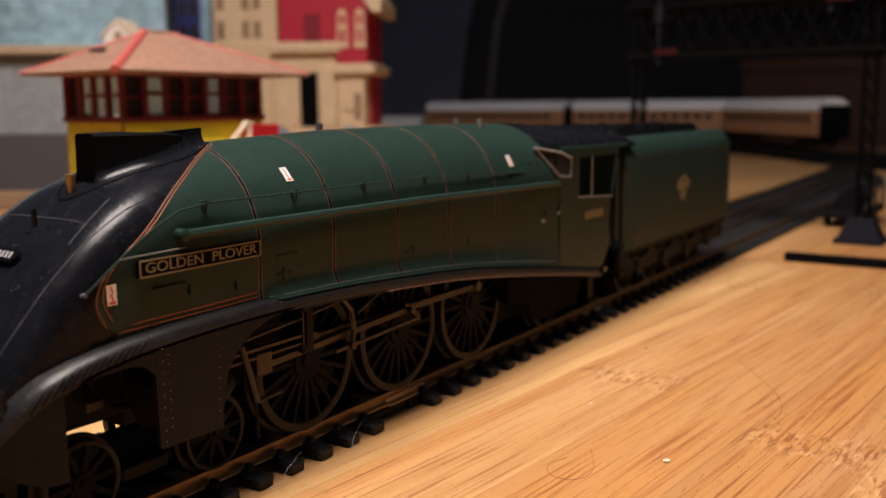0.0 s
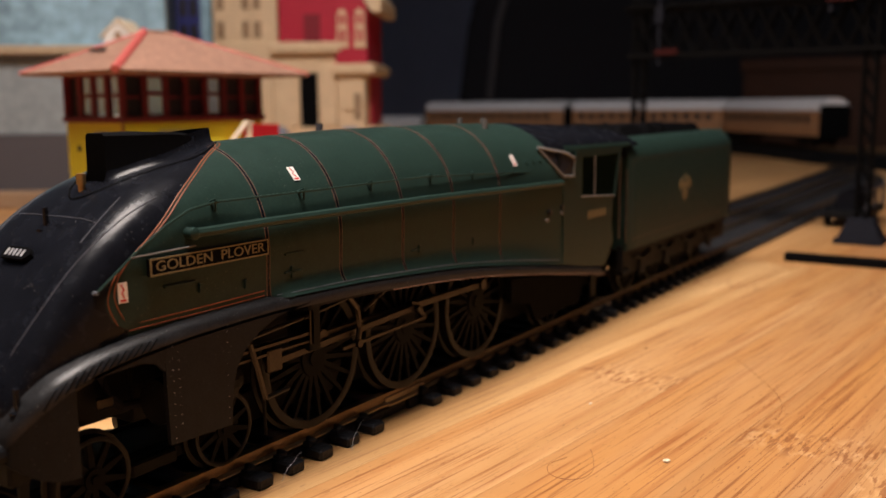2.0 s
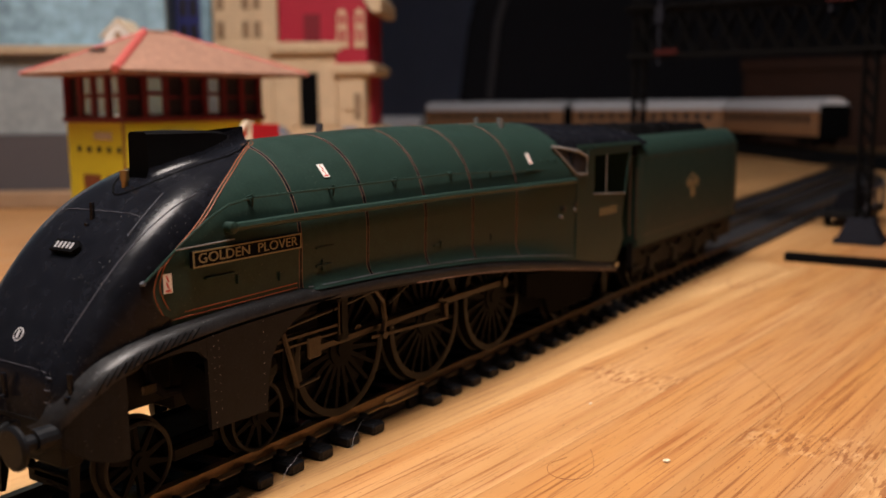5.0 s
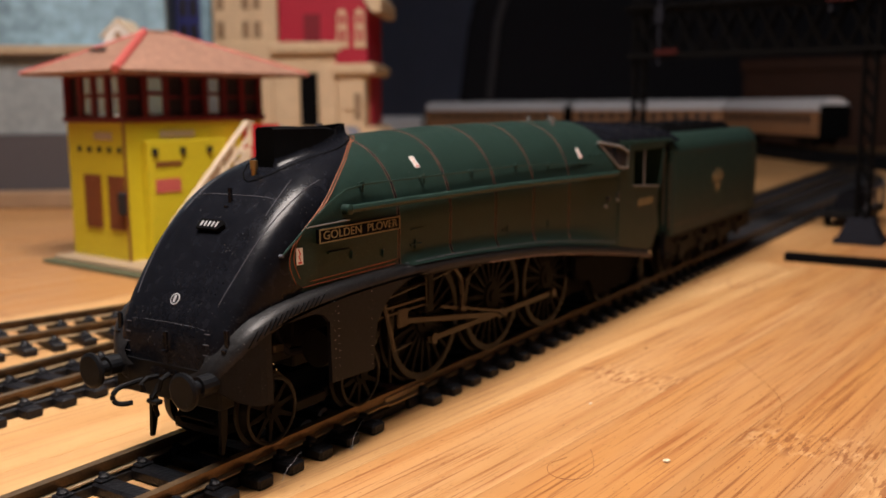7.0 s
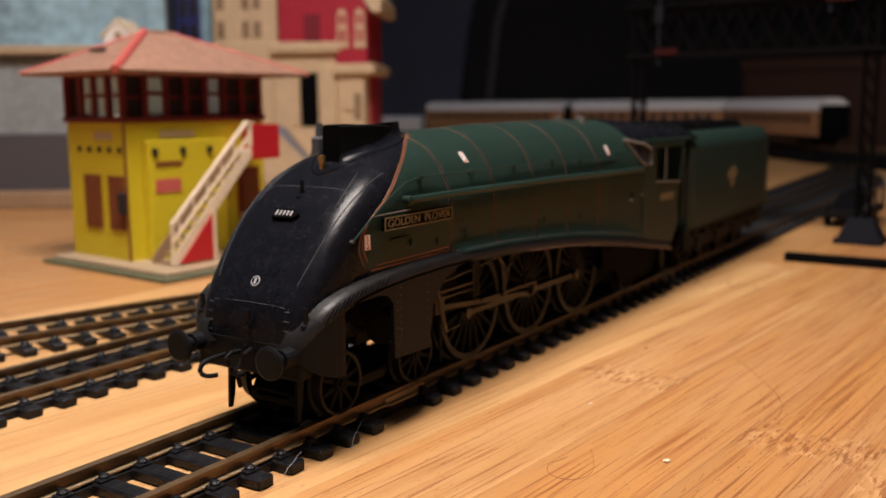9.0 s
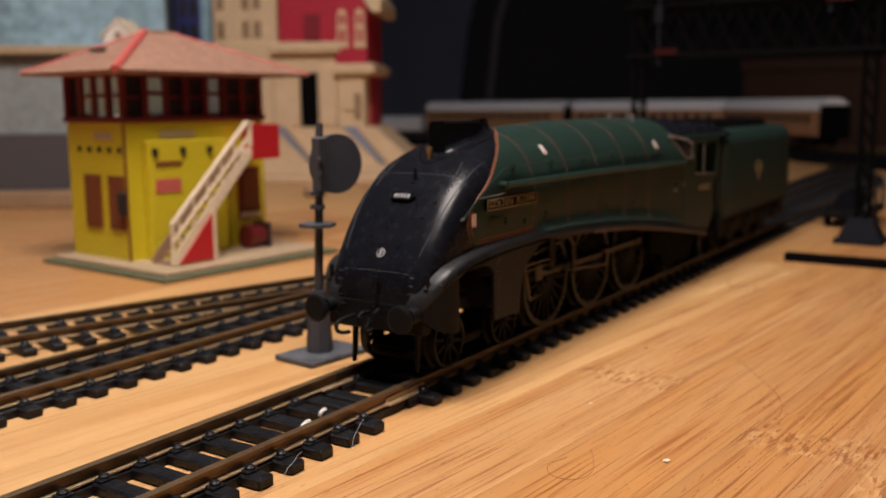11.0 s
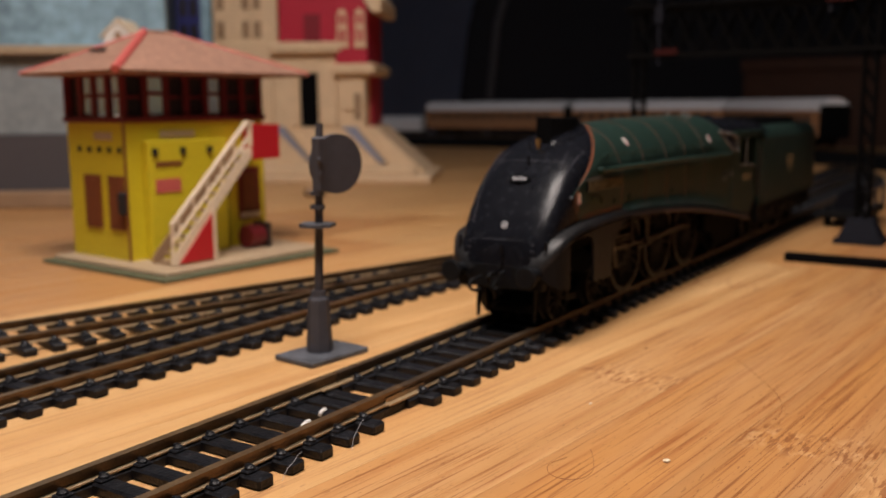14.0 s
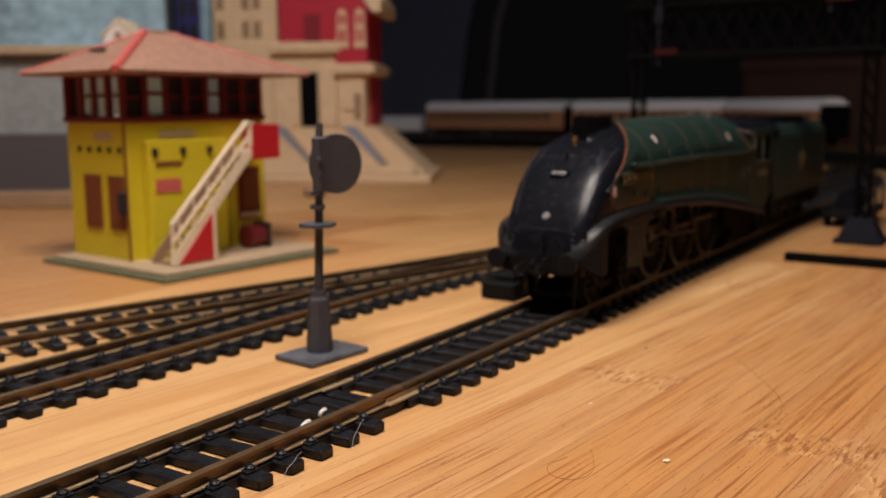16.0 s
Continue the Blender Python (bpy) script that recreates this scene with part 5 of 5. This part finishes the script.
def side_wall():
    x, y = behind(590, -278)
    g = thing("painted_backboard", x, y, 0, "grey and pale blue painted backboard with wooden ledge", "backboard", rz=VIEW_TURN + 6)
    part("lower_board", box(B(), -420, 60, 20, 34, 0, 47, 0.5), DARKGREY, g, "dark grey lower board")
    part("skirting", box(B(), -420, 62, 6, 20, 0, 11, 1), SKIRT, g, "brown wooden skirting")
    part("wall_panel", box(B(), -420, 60, 22, 36, 47, 96, 0.5), WALLGREY, g, "grey painted panel")
    part("ledge", box(B(), -420, 60, 14, 40, 97.5, 103.5, 1), BASECREAM, g, "brown wooden ledge")
    part("upper_panel", box(B(), -420, 100, 30, 40, 102, 260, 0.5), WALLBLUE, g, "pale blue painted panel")
    x, y = behind(562, -190)
    h = thing("toy_cottage", x, y, 0, "small white gabled toy cottage", "toy house", rz=VIEW_TURN)
    bm = prism(B(), [(-8.5, 0), (8.5, 0), (8.5, 106.5), (0, 114.5), (-8.5, 106.5)], 0, 26)
    part("wall", bm, WHITE, h)
    for s in (-1, 1):
        part("roof", prism(B(), [(0, 114.5), (s * 10.5, 104.5), (s * 10.5, 106), (0, 116.2)], -1, 28), CREAM, h)
    part("window", box(B(), -2, 2, -0.8, 0.4, 104, 108), SKIRT, h)


# ---- coaches on the far line ----
def coach(ax, ay, bx, by, label):
    ln = math.hypot(bx - ax, by - ay)
    g = thing("railway_coach", ax, ay, 17, label, "coach", "coaches on the far line", rz=math.degrees(math.atan2(by - ay, bx - ax)))
    part("body", box(B(), 2, ln - 2, -17, 17, 11, 38.5, 0.6), TEAK, g, "teak brown coach side")
    prof = [(-18 + 36 * k / 16, 38.2 + 13 * math.sin(math.pi * k / 16) ** 0.6) for k in range(17)]
    part("roof", prism(B(), prof, 0, ln, "x"), COACHROOF, g, "pale grey domed roof", True)
    n = int((ln - 20) / 15)
    for k in range(n):
        for s in (-1, 1):
            part("window", box(B(), 12 + k * 15, 21 + k * 15, s * 16.8, s * 17.3, 25, 34), DARK, g)
    for s in (-1, 1):
        part("waist_band", box(B(), 2, ln - 2, s * 16.9, s * 17.4, 21.5, 23.0), SKIRT, g)
        part("sole_bar", box(B(), 4, ln - 4, s * 14, s * 15.5, 8, 11.2), CHASSIS, g)
    for x in (34, ln - 34):
        bg = part("bogie", box(B(), x - 21, x + 21, -13, 13, 3.4, 9, 0.8), CHASSIS, g)
        for dx in (-13, 13):
            for s in (-1, 1):
                part("wheel", rod(B(), (x + dx, s * 8.2, 6.6), (x + dx, s * 10.9, 6.6), 6.6, 20), WHEEL, bg)
    for x in (-0.2, ln - 2):
        part("end", box(B(), x, x + 2.2, -17.2, 17.2, 9, 44, 0.3), CHIMNEY, g, "black coach end")


def far_line():
    line = [(1130, 960), (1130, 235)] + [(1130 - 185 * (k / 12) ** 1.3, 235 - 160 * (k / 12)) for k in range(1, 13)] + [(905, 30), (830, -40), (740, -140)]
    t = thing("raised_track", 0, 0, 0, "raised black far track with dark bed", "track", "model railway tracks", kind="structure")
    bm = B()
    rows = []
    for i, p in enumerate(line):
        a, b = line[max(i - 1, 0)], line[min(i + 1, len(line) - 1)]
        h = math.atan2(b[1] - a[1], b[0] - a[0])
        nx, ny = -math.sin(h), math.cos(h)
        rows.append([(p[0] + nx * o, p[1] + ny * o, z) for o, z in ((-24, 0), (-19, 12), (19, 12), (24, 0))])
    g = grid(bm, rows)
    part("track_bed", bm, CHASSIS, t)
    for off in (-9.1, 9.1):
        rb = rail_bm(line, off)
        for v in rb.verts:
            v.co.z += 12
        part("rail", rb, RAIL, t)
    coach(1130, 706, 1130, 466, "teak brown coach with a pale grey roof")
    coach(1130, 456, 1130, 236, "teak brown coach with a pale grey roof")
    coach(1124, 229, 945, 73, "teak brown coach showing its black end")
    g = thing("grey_wagon", 1130, 718, 17, "small pale grey rounded wagon on the far line", "wagon", rz=90)
    prof = [(x, z) for x, z in ((-14, 6), (14, 6), (15, 16), (12, 25), (6, 29), (-6, 29), (-12, 25), (-15, 16))]
    part("body", prism(B(), prof, 0, 95, "x"), COACHROOF, g, "", True)
    part("underframe", box(B(), 4, 90, -12, 12, 0.5, 6), CHASSIS, g)


# ---- signal gantry over the lines ----
def tapered(bm, y, low, high, z1, z0=0.0):
    """A square block with sloping sides, low and high the half widths at its foot and top."""
    a = [bm.verts.new((sx * low, y + sy * low, z0)) for sx, sy in ((-1, -1), (1, -1), (1, 1), (-1, 1))]
    b = [bm.verts.new((sx * high, y + sy * high, z1)) for sx, sy in ((-1, -1), (1, -1), (1, 1), (-1, 1))]
    bm.faces.new(a[::-1]), bm.faces.new(b)
    for i in range(4):
        bm.faces.new((a[i], a[(i + 1) % 4], b[(i + 1) % 4], b[i]))
    return bm


def gantry():
    g = thing("signal_gantry", 360, 0, 0, "black lattice signal gantry straddling the tracks", "gantry")
    for y in (-50.5, 59):
        bm = tapered(B(), y, 10.5, 10, 2.5)
        tapered(bm, y, 9.0, 5.2, 11.5, 2.5)
        part("footing", bm, FOOTING, g, "dark grey sloped footing")
        bm = B()
        for dx in (-2.6, 2.6):
            for dy in (-2.6, 2.6):
                tube(bm, [(dx, y + dy, 9), (dx, y + dy, 118)], 0.7, 5)
        for k in range(12):
            z = 10 + k * 8.8
            for dx in (-2.6, 2.6):
                tube(bm, [(dx, y - 2.6, z), (dx, y + 2.6, z + 8.8)], 0.4, 4)
            for dy in (-2.6, 2.6):
                tube(bm, [(-2.6, y + dy, z), (2.6, y + dy, z + 8.8)], 0.4, 4)
        part("lattice_post", bm, LATTICE, g, "black lattice post")
    for dx in (-4, 4):
        bm = B()
        for z in (88, 110):
            box(bm, dx - 0.8, dx + 0.8, -56, 64, z - 1.2, z + 1.2)
        for k in range(11):
            y = -50 + k * 10
            tube(bm, [(dx, y, 88), (dx, y + 10, 110)], 0.6, 4)
            tube(bm, [(dx, y + 10, 88), (dx, y, 110)], 0.6, 4)
        part("lattice_girder", bm, LATTICE, g, "black lattice girder")
    part("walkway", box(B(), -6, 6, -58, 66, 111, 112.4), LATTICE, g)
    bm = B()
    for y in (-40, -10, 20, 45):
        tube(bm, [(5, y, 112), (5, y, 132)], 0.6, 5)
    tube(bm, [(5, -56, 124), (5, 64, 124)], 0.5, 5)
    part("guard_rail", bm, LATTICE, g)
    for y, z in ((47, 97), (-33, 118)):
        bm = tube(B(), [(-6, y, z - 14), (-6, y, z + 22)], 0.9, 6)
        box(bm, -7.4, -4.8, y - 2.2, y + 2.2, z + 6, z + 14, 0.4)
        part("signal_post", bm, FOOTING, g)
        part("signal_arm", box(B(), -7.6, -7, y - 10, y + 1.5, z - 9, z - 6.2), paint("dull_red", (0.035, 0.006, 0.005), 0.6, spec=0.1), g, "dull dark red signal arm")


def loose_things():
    tagged(part("black_strip", box(B(), 289, 294.5, -130, -33, 0, 3.4, 0.3), CHIMNEY), "long flat black plastic strip lying on the table", "strip")
    g = thing("point_motor", 168, 28, 0, "small black plastic point motor housing by the track", "motor")
    part("case", box(B(), -7, 12, -6, 7, 0, 6, 0.6), CHASSIS, g)
    part("cap", box(B(), -3, 8, -3.5, 4.5, 5.8, 8.2, 0.5), CHASSIS, g)
    for x, y, r in ((29.8, -3.5, 18), (37.1, -1.6, 24)):
        ob = tagged(part("white_scrap", tube(B(), [(-1.8, 0, 0.35), (0, 0.2, 0.4), (1.8, -0.1, 0.35)], 0.42, 7), WHITE), "tiny white plastic scrap lying between the rails", "scrap")
        ob.matrix_basis = pose(x * MM, y * MM, 2.2 * MM, 0, 0, r)
    wagon = thing("black_wagon", 420, -34, 0, "small black and grey model wagon frame beside the gantry", "wagon")
    part("frame", box(B(), -14, 40, -12, 10, 5, 9, 0.6), CHASSIS, wagon)
    part("tank", rod(B(), (-8, -1, 13), (34, -1, 13), 6, 16), FOOTING, wagon, smooth=True)
    for x in (-13, 12, 37):
        part("stanchion", box(B(), x - 1, x + 1, -12, -10.4, 8.8, 20, 0.2), GREY, wagon)
    part("side_rail", box(B(), -14, 40, -12.2, -10.6, 19.6, 21, 0.2), GREY, wagon)
    for x in (-4, 28):
        for y in (-10, 8):
            part("wheel", rod(B(), (x, y, 5), (x, y + 2, 5), 5, 16), WHEEL, wagon)
    tagged(part("red_block", box(B(), 352, 362, -74, -66, 0, 17, 0.6), BRIGHTRED), "small bright red block standing on the table", "block")


def rock():
    rnd = random.Random(8)
    bm = B()
    bmesh.ops.create_icosphere(bm, subdivisions=3, radius=1.0)
    for v in bm.verts:
        k = 1 + 0.22 * noise.noise(v.co * 1.6) + rnd.uniform(-0.02, 0.02)
        v.co = Vector((v.co.x * 8.5 * k, v.co.y * 6 * k, max(-0.62, v.co.z) * 4.6 * k + 2.85))
    ob = tagged(part("toy_rock", bm, SKIRT, smooth=True), "small brown toy boulder lying before the toy house", "rock")
    ob.matrix_basis = pose(0.403, 0.317, 0.0, 0, 0, VIEW_TURN)


def table_litter():
    def hair(pts, label, z=0.12):
        for _ in range(2):
            pts = [pts[0]] + [(p[0] * (1 - f) + q[0] * f, p[1] * (1 - f) + q[1] * f) for p, q in zip(pts, pts[1:]) for f in (0.25, 0.75)] + [pts[-1]]
        tagged(part("hair", tube(B(), [(x, y, z + 0.1 * math.sin(i * 0.4)) for i, (x, y) in enumerate(pts)], 0.04, 4), DOORBROWN), label, "hair")
    hair([(130.7, -58.6), (124, -63.5), (118.5, -67.5), (111, -72.2), (105.3, -75.3), (100, -77.6), (95.9, -78.5), (91.5, -79.2), (87.7, -79)], "long brown hair curving over the tabletop")
    hair([(46.8, -52), (42, -50.6), (39.4, -51.6), (37.4, -54), (37.4, -57.1), (39, -58.6), (41.7, -58.9), (44.6, -58.4), (48.5, -56.5), (53, -54)], "fine brown hair looped on the tabletop")
    for pts in ([(8.5, -17.1, 1.4), (10.5, -16.4, 2.7), (13, -15.7, 3.0), (15.2, -14.6, 3.2), (17.2, -13.9, 3.1)], [(26.8, -17.5, 1.0), (29, -16.2, 2.4), (31.8, -15.0, 3.0), (34.4, -13.6, 3.1), (36.7, -12.7, 3.2)]):
        tagged(part("fibre", tube(B(), pts, 0.045, 4), NUMBER), "fine pale fibre caught on a sleeper end", "fibre")
    rnd = random.Random(3)
    for x, y, r in ((54.6, -68.2, 0.8), (78.0, -42.6, 0.45), (128.3, -35.7, 0.4)):
        bm = B()
        bmesh.ops.create_icosphere(bm, subdivisions=1, radius=r)
        for v in bm.verts:
            v.co = Vector((v.co.x * rnd.uniform(0.8, 1.5), v.co.y * rnd.uniform(0.7, 1.2), v.co.z * 0.4 + r * 0.3))
        ob = tagged(part("crumb", bm, CREAM if r > 0.4 else DOORBROWN), "tiny pale crumb lying on the tabletop" if r > 0.4 else "tiny dark speck lying on the tabletop", "crumb")
        ob.location = (x * MM, y * MM, 0)


def backdrop_things():
    x, y = behind(1750, 293)
    g = thing("black_chair", x, y, -750, "tall black padded chair back in the dark", "chair", rz=VIEW_TURN)
    prof = [(-270, 700), (-262, 800), (-240, 980), (-190, 1120), (-60, 1180), (600, 1180), (640, 700)]
    bm = prism(B(), prof, 0, 90)
    bmesh.ops.bevel(bm, geom=list(bm.edges), offset=18, segments=2, affect="EDGES")
    part("backrest", bm, FABRIC, g, "black padded backrest", True)
    part("seat", box(B(), -240, 620, -190, 60, 420, 520, 20), FABRIC, g)
    part("piping", tube(B(), [(-215, -4, 702), (-207, -4, 800), (-190, -4, 960), (-150, -4, 1090)], 7, 8), DARKGREY, g, "grey seam piping")
    for xx in (-200, 560):
        for yy in (-150, 20):
            part("leg", rod(B(), (xx, yy, 0), (xx, yy, 430), 20, 10), CHASSIS, g)

    g = thing("sideboard", 1428, -420, -750, "low reddish brown wooden sideboard beyond the table", "sideboard")
    part("carcass", box(B(), 4, 60, 0, 726, 40, 862, 1.5), SIDEBOARD, g)
    part("top", box(B(), 0, 62, -4, 730, 862, 881, 2), SIDEBOARD, g)
    for k in range(3):
        d = part("door", box(B(), 0.5, 4, 6 + k * 240, 238 + k * 240, 60, 850, 1), SIDEBOARD, g)
        part("knob", rod(B(), (0.5, 220 + k * 240, 470), (-14, 220 + k * 240, 470), 9, 12), GREY, d)
    for y in (30, 696):
        part("foot", rod(B(), (32, y, 0), (32, y, 41), 16, 12), SIDEBOARD, g)


room()
table()
tracks()
loco()
tender()
signal()
signal_box()
toy_house()
side_wall()
far_line()
gantry()
loose_things()
rock()
table_litter()
backdrop_things()
motions()
